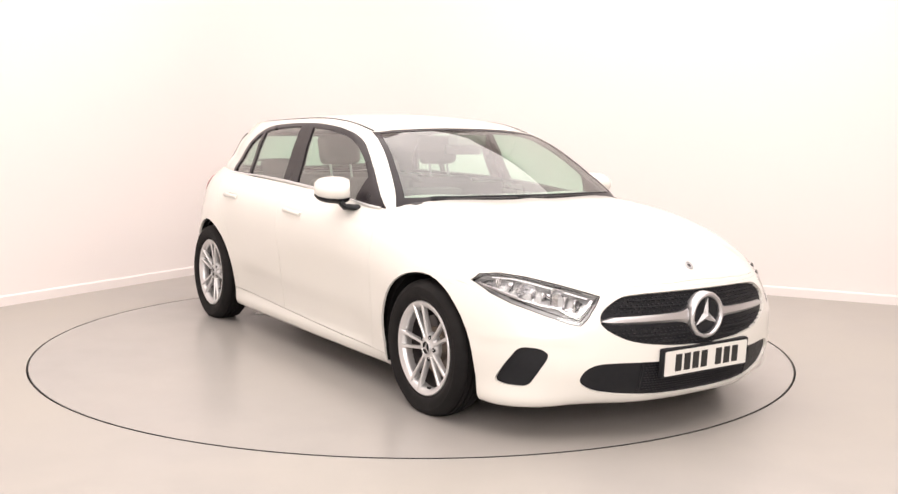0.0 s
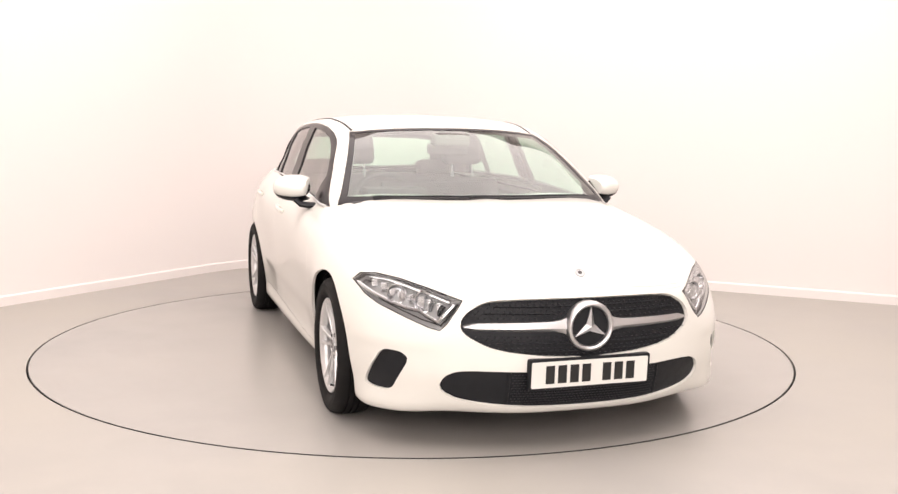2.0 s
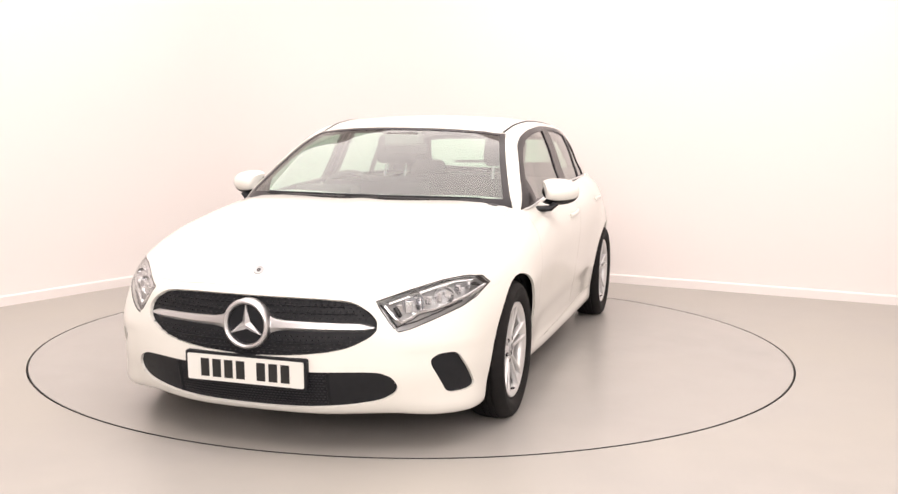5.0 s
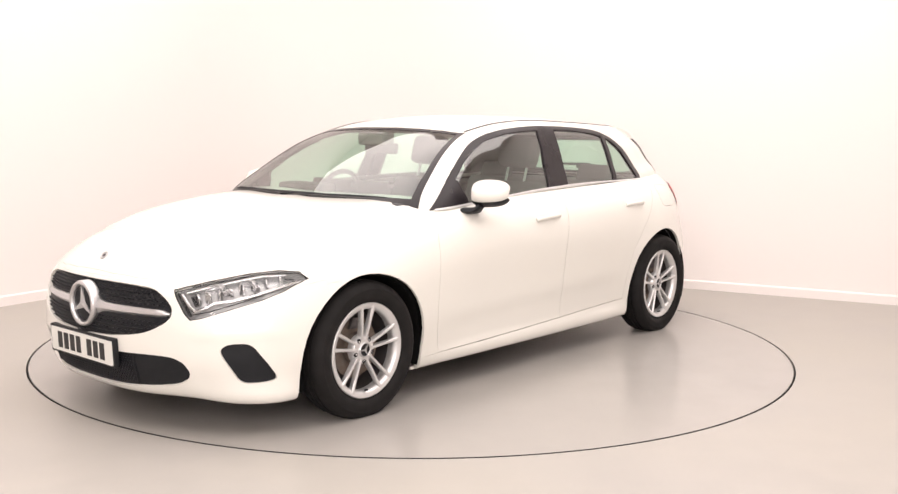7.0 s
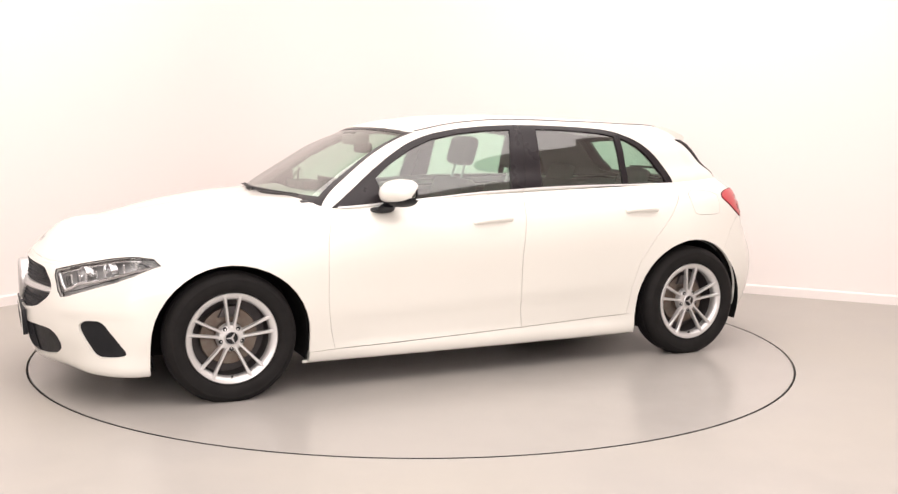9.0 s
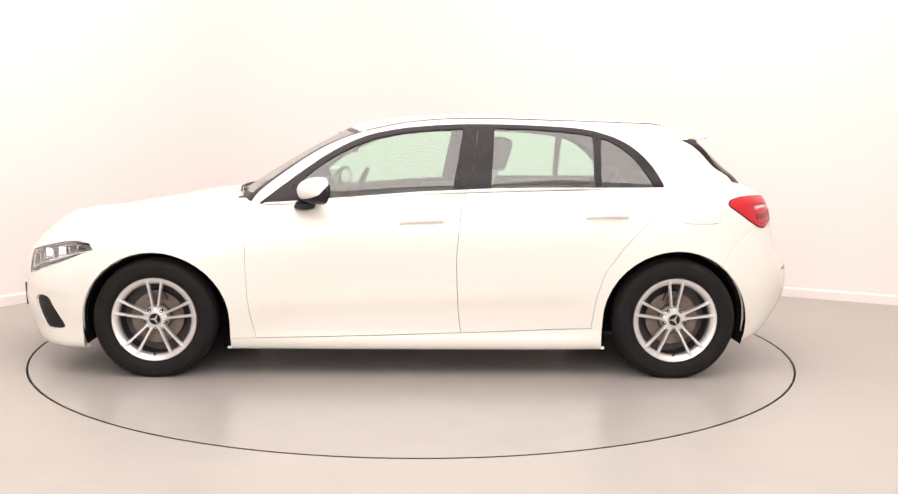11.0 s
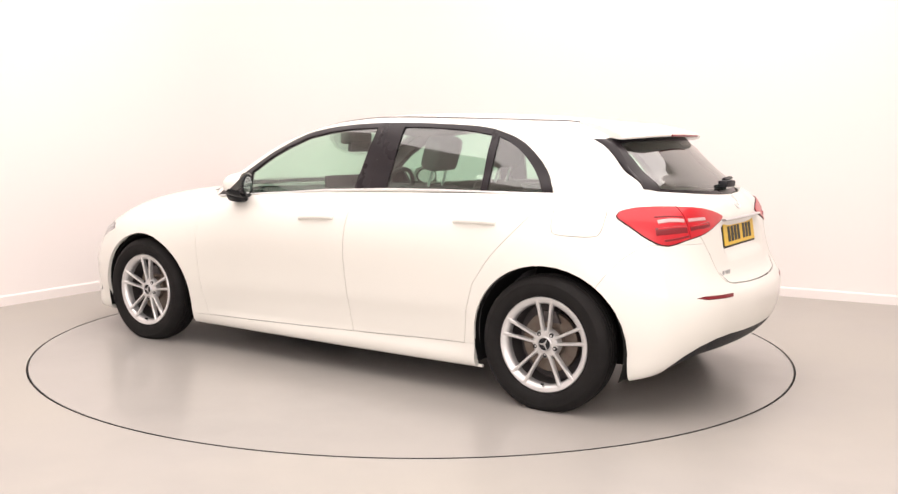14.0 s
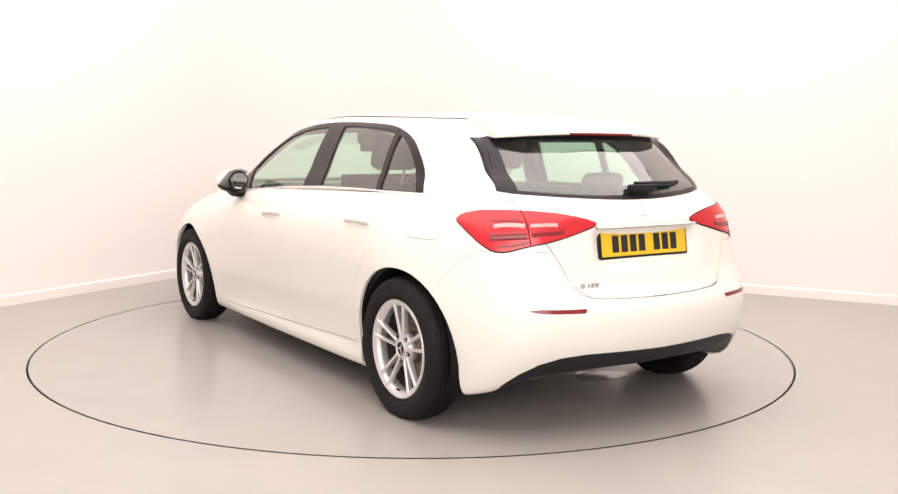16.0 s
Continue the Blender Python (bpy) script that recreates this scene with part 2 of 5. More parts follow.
# ---- smooth nets ----
def spline(keys, knots, at):
    """Cubic through keys (n, ...) at knots, read at the values at."""
    n = len(knots)
    m = np.zeros_like(keys)
    for i in range(n):
        a, b = max(i - 1, 0), min(i + 1, n - 1)
        if 0 < i < n - 1:
            h0, h1 = knots[i] - knots[a], knots[b] - knots[i]
            d0, d1 = (keys[i] - keys[a]) / h0, (keys[b] - keys[i]) / h1
            m[i] = (d0 * h1 + d1 * h0) / (h0 + h1)
        else:
            m[i] = (keys[b] - keys[a]) / (knots[b] - knots[a])
    out = []
    for u in at:
        i = min(max(int(np.searchsorted(knots, u, side="right")) - 1, 0), n - 2)
        h = knots[i + 1] - knots[i]
        t = (u - knots[i]) / h
        out.append((2 * t**3 - 3 * t**2 + 1) * keys[i] + (t**3 - 2 * t**2 + t) * h * m[i]
                   + (3 * t**2 - 2 * t**3) * keys[i + 1] + (t**3 - t**2) * h * m[i + 1])
    return np.array(out)


def half_surface(stations, ns, nv):
    """The half body (y from 0 up) through the stations, as a bmesh with its smooth normals and its row kept on it."""
    net = np.array(stations, float)
    flip = np.array([1, -1, 1.0])
    net = np.concatenate([net[1:2] * flip, net, net[-2:-1] * flip])
    ks = np.concatenate([[0], np.cumsum(np.linalg.norm(np.diff(net, axis=0), axis=2).mean(1))])
    us = np.concatenate([np.linspace(a, b, ns, endpoint=False) for a, b in zip(ks[1:-2], ks[2:-1])] + [[ks[-2]]])
    rows = spline(net, ks, us)
    vcount = net.shape[1]
    kv = np.concatenate([[0], np.cumsum(np.linalg.norm(np.diff(net, axis=1), axis=2).mean(0))])
    vs = np.concatenate([np.linspace(a, b, nv, endpoint=False) for a, b in zip(kv[:-1], kv[1:])] + [[kv[-1]]])
    grid = np.moveaxis(spline(np.moveaxis(rows, 1, 0), kv, vs), 0, 1)
    grid[0, :, 1] = 0
    grid[-1, :, 1] = 0
    grid[:, :, 1] = np.maximum(grid[:, :, 1], 0)
    bm = bmesh.new()
    layer = bm.verts.layers.float_vector.new("n")
    row = bm.faces.layers.float.new("v")
    col = bm.faces.layers.float.new("s")
    V = [[bm.verts.new(p) for p in line] for line in grid]
    for i in range(len(V) - 1):
        for j in range(len(V[0]) - 1):
            q = [V[i][j], V[i + 1][j], V[i + 1][j + 1], V[i][j + 1]]
            if (q[2].co - q[3].co).length < 1e-5:
                q = q[:3]
            elif (q[0].co - q[1].co).length < 1e-5:
                q = q[1:]
            if len({v for v in q}) < 3:
                continue
            f = bm.faces.new(q)
            f[row], f[col] = (j + 0.5) / nv, (i + 0.5) / ns
    bm.normal_update()
    c = sum((f.normal.dot(f.calc_center_median() - Vector((0, 0, 0.6))) for f in bm.faces))
    if c < 0:
        bmesh.ops.reverse_faces(bm, faces=bm.faces[:])
        bm.normal_update()
    for v in bm.verts:
        n = v.normal.copy()
        if v.co.y < 1e-6:
            n.y = 0
            n.normalize()
        v[layer] = n
    return bm


AX = {"side": (0, 2, Vector((0, 1, 0))), "end": (1, 2, Vector((1, 0, 0))), "top": (0, 1, Vector((0, 0, 1)))}


def cut(bm, poly, view, test, closed=True):
    """Cuts the faces that pass the test along a polygon seen from the side, the end or the top."""
    a, b, w = AX[view]
    pad = 0.004
    xs, ys = [p[0] for p in poly], [p[1] for p in poly]
    near = set()
    for f in bm.faces:
        c = f.calc_center_median()
        if min(xs) - 0.1 < c[a] < max(xs) + 0.1 and min(ys) - 0.1 < c[b] < max(ys) + 0.1 and test(c, f.normal):
            near.add(f)
    pairs = list(zip(poly, poly[1:] + poly[:1])) if closed else list(zip(poly, poly[1:]))
    for p, q in pairs:
        if math.hypot(q[0] - p[0], q[1] - p[1]) < 1e-5:
            continue
        x0, x1 = min(p[0], q[0]) - pad, max(p[0], q[0]) + pad
        y0, y1 = min(p[1], q[1]) - pad, max(p[1], q[1]) + pad
        pick = []
        for f in near:
            if not f.is_valid:
                continue
            us, vs = [v.co[a] for v in f.verts], [v.co[b] for v in f.verts]
            if max(us) > x0 and min(us) < x1 and max(vs) > y0 and min(vs) < y1:
                pick.append(f)
        if not pick:
            continue
        d = Vector((0, 0, 0))
        d[a], d[b] = q[0] - p[0], q[1] - p[1]
        o = Vector((0, 0, 0))
        o[a], o[b] = p
        geom = pick + list({e for f in pick for e in f.edges}) + list({v for f in pick for v in f.verts})
        res = bmesh.ops.bisect_plane(bm, geom=geom, dist=2e-5, plane_co=o, plane_no=d.cross(w).normalized())
        near = {f for f in near if f.is_valid} | {g for g in res["geom"] if isinstance(g, bmesh.types.BMFace)}


def region(bm, faces, sides="both", inset=0.0, gap=0.0, rim=0.0):
    """The faces as verts, faces and normals: mirrored to both sides or one, set in along the normals, drawn in at the
    free edges by gap, and with an edge turned in by rim."""
    layer = bm.verts.layers.float_vector["n"]
    fs = set(faces)
    index, co, no = {}, [], []
    for f in faces:
        for v in f.verts:
            if v not in index:
                index[v] = len(co)
                co.append(v.co.copy())
                no.append(Vector(v[layer]).normalized())
    polys = [[index[v] for v in f.verts] for f in faces]
    free = []
    pull = {}
    for f in faces:
        c = f.calc_center_median()
        for lp in f.loops:
            e = lp.edge
            if sum(1 for g in e.link_faces if g in fs) == 1:
                v0, v1 = lp.vert, lp.link_loop_next.vert
                if v0.co.y < 1e-5 and v1.co.y < 1e-5:
                    continue
                d = (v1.co - v0.co)
                if d.length < 1e-7:
                    continue
                inward = f.normal.cross(d).normalized()
                free.append((index[v0], index[v1]))
                for v in (v0, v1):
                    pull.setdefault(index[v], []).append(inward)
    for i, ds in pull.items():
        d = sum(ds, Vector())
        if d.length > 1e-6:
            d.normalize()
            if co[i].y < 1e-5:
                d.y = 0
            co[i] = co[i] + d * gap
    co = [c - n * inset for c, n in zip(co, no)]
    n0 = len(co)
    if rim > 0:
        for i, j in free:
            a, b = co[i], co[j]
            a2, b2 = a - no[i] * rim, b - no[j] * rim
            nn = (b - a).cross(no[i])
            nn = nn.normalized() if nn.length > 1e-9 else no[i].copy()
            k = len(co)
            co += [a.copy(), b.copy(), b2, a2]
            no += [nn] * 4
            polys.append([k + 1, k, k + 3, k + 2])
    if sides == "left":
        return co, polys, no
    mco = [Vector((c.x, -c.y, c.z)) for c in co]
    mno = [Vector((n.x, -n.y, n.z)) for n in no]
    mp = [p[::-1] for p in polys]
    if sides == "right":
        return mco, mp, mno
    k = len(co)
    return co + mco, polys + [[i + k for i in p] for p in mp], no + mno


OFFSET = Vector((0.0, 0.064, 0.0))


# ---- the car: forms ----
def lower_stations():
    """Sections round the lower body, from the middle of the nose to the middle of the tail. Each runs from the underside
    up the flank or bumper and over to the middle line."""
    s = []
    s.append([(2.05, 0, .15), (2.20, 0, .165), (2.245, 0, .27), (2.255, 0, .42), (2.24, 0, .54), (2.205, 0, .648), (2.12, 0, .742), (1.90, 0, .812)])
    s.append([(2.02, .3, .15), (2.175, .3, .165), (2.22, .3, .27), (2.23, .3, .42), (2.212, .3, .54), (2.175, .3, .643), (2.08, .29, .738), (1.82, 0, .832)])
    s.append([(1.92, .50, .15), (2.075, .55, .165), (2.12, .565, .27), (2.135, .56, .42), (2.125, .54, .54), (2.095, .515, .635), (1.99, .48, .728), (1.72, 0, .852)])
    s.append([(1.80, .62, .15), (1.972, .725, .15), (2.01, .735, .27), (2.015, .735, .42), (1.985, .715, .55), (1.93, .675, .665), (1.84, .59, .755), (1.58, 0, .876)])
    s.append([(1.72, .70, .15), (1.845, .822, .148), (1.87, .832, .27), (1.875, .838, .42), (1.855, .82, .56), (1.81, .775, .685), (1.71, .685, .782), (1.42, 0, .900)])
    s.append([(1.62, .72, .15), (1.66, .845, .15), (1.68, .88, .27), (1.685, .893, .43), (1.68, .882, .58), (1.655, .825, .72), (1.58, .725, .812), (1.27, 0, .921)])
    s.append([(1.36, .74, .15), (1.36, .875, .155), (1.36, .908, .27), (1.36, .925, .45), (1.36, .916, .62), (1.35, .848, .77), (1.31, .745, .858), (1.10, 0, .942)])
    s.append([(.95, .74, .14), (.97, .845, .15), (.96, .875, .27), (.95, .903, .48), (.95, .912, .67), (.95, .868, .81), (.95, .785, .890), (.98, 0, .953)])
    s.append([(.5, .74, .14), (.5, .85, .15), (.5, .868, .27), (.5, .892, .50), (.5, .915, .71), (.5, .882, .85), (.5, .80, .932), (.5, 0, .96)])
    s.append([(-.3, .74, .14), (-.3, .85, .15), (-.3, .868, .27), (-.3, .895, .50), (-.3, .918, .74), (-.3, .878, .89), (-.3, .79, .975), (-.3, 0, .99)])
    s.append([(-1.0, .74, .14), (-1.0, .85, .155), (-1.0, .868, .27), (-1.0, .895, .50), (-1.0, .908, .75), (-1.0, .863, .91), (-1.0, .765, .998), (-1.0, 0, 1.01)])
    s.append([(-1.37, .74, .15), (-1.37, .855, .165), (-1.37, .895, .29), (-1.37, .912, .50), (-1.37, .902, .74), (-1.37, .835, .925), (-1.36, .735, 1.014), (-1.3, 0, 1.02)])
    s.append([(-1.66, .70, .17), (-1.68, .825, .175), (-1.69, .845, .31), (-1.70, .853, .51), (-1.69, .829, .72), (-1.66, .776, .93), (-1.62, .677, 1.028), (-1.5, 0, 1.03)])
    s.append([(-1.80, .64, .21), (-1.845, .735, .208), (-1.89, .757, .32), (-1.915, .758, .53), (-1.87, .734, .74), (-1.815, .685, .94), (-1.74, .615, 1.034), (-1.6, 0, 1.035)])
    s.append([(-1.88, .52, .25), (-1.965, .59, .275), (-2.02, .615, .365), (-2.045, .615, .545), (-1.988, .59, .70), (-1.92, .565, .945), (-1.825, .50, 1.026), (-1.65, 0, 1.04)])
    s.append([(-1.95, .30, .27), (-2.045, .32, .295), (-2.105, .32, .375), (-2.122, .32, .55), (-2.045, .31, .665), (-1.985, .29, .92), (-1.91, .27, 1.012), (-1.7, 0, 1.045)])
    s.append([(-1.97, 0, .27), (-2.065, 0, .295), (-2.125, 0, .375), (-2.142, 0, .55), (-2.06, 0, .665), (-1.998, 0, .91), (-1.935, 0, 1.004), (-1.75, 0, 1.045)])
    return s


def cabin_stations():
    """Sections round the cabin, from the middle of the windscreen to the middle of the rear window, base to roof."""
    s = []
    s.append([(1.10, 0, .90), (1.02, 0, .955), (.83, 0, 1.08), (.59, 0, 1.222), (.39, 0, 1.322), (.15, 0, 1.374), (-.1, 0, 1.395)])
    s.append([(1.06, .40, .90), (.98, .40, .953), (.79, .38, 1.078), (.56, .355, 1.216), (.365, .33, 1.312), (.12, .19, 1.371), (-.13, 0, 1.397)])
    s.append([(.95, .73, .88), (.885, .725, .945), (.70, .668, 1.085), (.485, .612, 1.216), (.295, .57, 1.290), (.07, .36, 1.357), (-.16, 0, 1.398)])
    s.append([(.87, .795, .86), (.81, .785, .925), (.615, .708, 1.095), (.43, .650, 1.212), (.225, .602, 1.302), (.0, .41, 1.361), (-.22, 0, 1.400)])
    s.append([(.46, .81, .86), (.42, .798, .94), (.32, .744, 1.08), (.2, .688, 1.22), (.04, .628, 1.323), (-.12, .43, 1.374), (-.33, 0, 1.403)])
    s.append([(-.3, .805, .88), (-.3, .792, .975), (-.3, .750, 1.09), (-.3, .696, 1.23), (-.3, .630, 1.340), (-.4, .43, 1.385), (-.48, 0, 1.405)])
    s.append([(-.8, .785, .90), (-.8, .772, .992), (-.8, .738, 1.10), (-.79, .688, 1.23), (-.78, .622, 1.335), (-.75, .42, 1.380), (-.72, 0, 1.401)])
    s.append([(-1.2, .76, .92), (-1.2, .748, 1.005), (-1.19, .71, 1.10), (-1.16, .66, 1.23), (-1.12, .585, 1.332), (-1.05, .38, 1.369), (-1.0, 0, 1.390)])
    s.append([(-1.53, .70, .94), (-1.52, .692, 1.02), (-1.47, .652, 1.11), (-1.41, .606, 1.235), (-1.35, .52, 1.335), (-1.25, .28, 1.364), (-1.2, 0, 1.373)])
    s.append([(-1.75, .63, .95), (-1.725, .622, 1.035), (-1.63, .597, 1.125), (-1.515, .566, 1.24), (-1.455, .47, 1.320), (-1.36, .25, 1.350), (-1.3, 0, 1.362)])
    s.append([(-1.88, .38, .95), (-1.855, .37, 1.015), (-1.755, .36, 1.12), (-1.635, .34, 1.235), (-1.56, .31, 1.303), (-1.45, .16, 1.337), (-1.38, 0, 1.348)])
    s.append([(-1.935, 0, .95), (-1.915, 0, 1.005), (-1.81, 0, 1.115), (-1.685, 0, 1.235), (-1.61, 0, 1.298), (-1.5, 0, 1.328), (-1.43, 0, 1.34)])
    return s


def ease(k):
    k = min(1.0, max(0.0, k))
    return k * k * (3 - 2 * k)


def sculpt(bm):
    """Hollows round the corner vents and the rear plate, and the tuck along the foot of the doors."""
    layer = bm.verts.layers.float_vector["n"]
    for v in bm.verts:
        x, y, z = v.co
        d = 0.0
        if x > 1.55:
            d = .007 * ease((y - .56) / .10) * ease((.900 - y) / .06) * ease((.440 - z) / .035) * ease((z - .15) / .08)
        elif x < -1.85:
            d = .040 * ease((.33 - y) / .07) * ease((.887 - z) / .03) * ease((z - .715) / .05)
        elif -1.05 < x < 1.0 and y > .6:
            line = .395 + .035 * (.9 - x)
            d = .010 * ease((line - z) / .09) * ease((z - .19) / .05) * ease((1.0 - x) / .35) * ease((x + 1.05) / .3)
        v.co = v.co - Vector(v[layer]) * d
    bm.normal_update()
    for v in bm.verts:
        n = v.normal.copy()
        if v.co.y < 1e-6:
            n.y = 0
            n.normalize()
        v[layer] = n
    return bm


LOW = sculpt(half_surface(lower_stations(), 9, 7))
CAB = half_surface(cabin_stations(), 10, 8)
from mathutils.bvhtree import BVHTree
TREE_LOW = BVHTree.FromBMesh(LOW)
TREE_CAB = BVHTree.FromBMesh(CAB)


def on_side(x, z, tree=None):
    """The place and normal where the left flank is at x and z."""
    hits = [t.ray_cast(Vector((x, 2, z)), Vector((0, -1, 0))) for t in ((tree,) if tree else (TREE_LOW, TREE_CAB))]
    hits = [h for h in hits if h[0] is not None]
    h = max(hits, key=lambda k: k[0].y)
    return h[0], h[1] if h[1].y > 0 else -h[1]


def on_end(y, z, front=True, tree=None):
    d = -1 if front else 1
    hits = [t.ray_cast(Vector((-4 * d, abs(y), z)), Vector((d, 0, 0))) for t in ((tree,) if tree else (TREE_LOW, TREE_CAB))]
    hits = [h for h in hits if h[0] is not None]
    h = max(hits, key=lambda k: k[0].x) if front else min(hits, key=lambda k: k[0].x)
    p, n = h[0].copy(), h[1].copy()
    if n.x * d > 0:
        n = -n
    if y < 0:
        p.y, n.y = -p.y, -n.y
    return p, n


def on_top(x, y, tree):
    h = tree.ray_cast(Vector((x, abs(y), 3)), Vector((0, 0, -1)))
    p = h[0].copy()
    p.y = y
    n = h[1] if h[1].z > 0 else -h[1]
    return p, n


# outlines on the car, seen from the side as (x, z)
def arch(cx, cz, r, toe, heel):
    pts = [(cx + toe, 0.05), (cx + toe, 0.16)]
    for a in range(0, 181, 9):
        k = math.cos(radians(a))
        pts.append((cx + k * (toe if k > 0 else heel), cz + r * math.sin(radians(a))))
    return pts + [(cx - heel, 0.16), (cx - heel, 0.05)]


FRONT_ARCH = (1.375, 0.292, 0.364, 0.370, 0.388)
REAR_ARCH = (-1.362, 0.310, 0.374, 0.385, 0.388)
ARCH_F = arch(*FRONT_ARCH)
ARCH_R = arch(*REAR_ARCH)
DLO_KEYS = [(.845, .905), (.836, .912), (.732, .993), (.611, 1.085), (.493, 1.167), (.374, 1.234), (.253, 1.279), (.098, 1.309), (-.062, 1.326), (-.2, 1.334),
       (-.313, 1.337), (-.44, 1.337), (-.561, 1.335), (-.742, 1.329), (-.86, 1.321), (-.95, 1.307), (-1.054, 1.275), (-1.122, 1.243), (-1.178, 1.203), (-1.232, 1.153),
       (-1.277, 1.096), (-1.307, 1.04), (-1.315, 1.018), (-1.316, 1.009), (-1.305, 1.009), (-1.0, 1.005), (-.707, 1.003), (-.408, .996), (-.21, .986), (.0, .975), (.21, .957), (.4, .941), (.6, .925), (.828, .9065)]
DLO = rounded(DLO_KEYS, 1)
WIN_F = [(.560, .933), (.60, 1.052), (.488, 1.136), (.368, 1.203), (.248, 1.251), (.093, 1.284), (-.063, 1.301), (-.232, 1.310), (-.173, .989), (.0, .979), (.21, .961), (.4, .945)]
WIN_R = [(-.378, 1.0), (-.402, 1.315), (-.561, 1.314), (-.743, 1.305), (-.85, 1.295), (-.935, 1.28), (-.936, 1.008), (-.7, 1.007)]
WIN_Q = [(-.972, 1.011), (-.978, 1.272), (-1.03, 1.254), (-1.085, 1.224), (-1.14, 1.181), (-1.19, 1.128), (-1.235, 1.068), (-1.262, 1.014)]
DOOR_F = [(.862, 1.1), (.845, .90), (.877, .83), (.898, .753), (.902, .629), (.896, .44), (.879, .312), (.851, .205), (.513, .212), (.15, .222), (-.223, .235),
          (-.209, .335), (-.198, .488), (-.192, .64), (-.204, .789), (-.219, .904), (-.25, .99), (-.27, 1.1)]
DOOR_R = [(-.27, 1.1), (-.25, .99), (-.219, .904), (-.204, .789), (-.192, .64), (-.198, .488), (-.209, .335), (-.223, .235), (-.6, .25), (-.918, .262),
          (-.938, .432), (-.979, .567), (-1.075, .702), (-1.211, .848), (-1.292, .942), (-1.312, 1.006), (-1.315, 1.1)]
SILL = [(1.05, .05), (1.05, .197), (.851, .205), (.513, .212), (.15, .222), (-.223, .235), (-.6, .25), (-.918, .262), (-1.05, .268), (-1.05, .05)]
FUEL = rounded([(-1.366, .975), (-1.376, .845), (-1.412, .826), (-1.59, .825), (-1.612, .86), (-1.618, .955)], 1)
FRONT_SEAM = [(1.60, .40), (1.60, .58), (1.70, .64), (2.5, .64), (2.5, .0), (1.60, .0)]
REAR_SEAM = [(-1.60, .59), (-1.65, .665), (-1.71, .735), (-1.76, .775), (-1.82, .80), (-2.5, .80), (-2.5, .0), (-1.60, .0)]
# seen from the end as (y, z)
GRILLE = rounded([(-.1, .632), (.15, .632), (.28, .630), (.40, .624), (.445, .608), (.488, .580), (.514, .548), (.518, .512), (.495, .485), (.445, .456), (.40, .437), (.32, .420), (.16, .403), (-.1, .394)], 1)
INTAKE = rounded([(-.1, .340), (.25, .343), (.46, .347), (.532, .343), (.574, .322), (.593, .284), (.580, .252), (.525, .222), (.42, .203), (.28, .191), (.1, .184), (-.1, .182)], 1)
FOG = rounded([(.700, .382), (.728, .408), (.79, .410), (.822, .33), (.836, .252), (.815, .240), (.755, .240), (.732, .31)], 2)
HEAD = [(.500, .622), (.60, .658), (.70, .688), (.775, .700), (.825, .692), (.853, .662), (.828, .615), (.79, .583), (.70, .540), (.63, .510), (.592, .501), (.563, .528)]
TAIL = rounded([(.283, .912), (.35, .933), (.45, .953), (.55, .963), (.65, .967), (.715, .963), (.762, .945), (.785, .918), (.776, .88), (.757, .830), (.730, .800),
        (.695, .796), (.62, .822), (.5, .846), (.38, .876), (.30, .898)], 1)
GATE = [(-.1, .594), (.2, .598), (.36, .607), (.425, .622), (.455, .66), (.49, .74), (.535, .82), (.592, .88), (.60, .97), (.612, 1.1), (-.1, 1.1)]
DIFF = [(-0.1, 0.365), (0.25, 0.373), (0.41, 0.375), (0.52, 0.365), (0.6, 0.338), (0.66, 0.293), (0.7, 0.243), (0.73, 0.1), (-0.1, 0.1)]
REFL = [(.42, .570), (.62, .573), (.66, .567), (.62, .558), (.43, .554)]
SCREEN_OUT = [(-.1, .90), (.5, .90), (.757, .90), (.738, .945), (.670, 1.085), (.606, 1.216), (.562, 1.288), (.45, 1.299), (.3, 1.309), (.15, 1.314), (-.1, 1.315)]
SCREEN_IN = [(-.1, .970), (.5, .966), (.702, .960), (.641, 1.088), (.579, 1.216), (.540, 1.280), (.45, 1.289), (.3, 1.298), (.15, 1.303), (-.1, 1.304)]
BACK_OUT = [(-.1, .998), (.2, 1.002), (.4, 1.012), (.55, 1.027), (.620, 1.042), (.606, 1.12), (.586, 1.2), (.567, 1.262), (.45, 1.29), (.3, 1.30), (-.1, 1.30)]
BACK_IN = [(-.1, 1.02), (.2, 1.023), (.4, 1.032), (.548, 1.044), (.538, 1.12), (.515, 1.2), (.497, 1.25), (.4, 1.262), (.2, 1.266), (-.1, 1.266)]
# seen from the top as (x, y)
BONNET = [(.78, -.1), (.78, .70), (.90, .735), (1.1, .757), (1.3, .757), (1.5, .742), (1.7, .70), (1.87, .63), (2.0, .55), (2.085, .50), (2.135, .40), (2.165, .30), (2.188, .15), (2.195, -.1)]


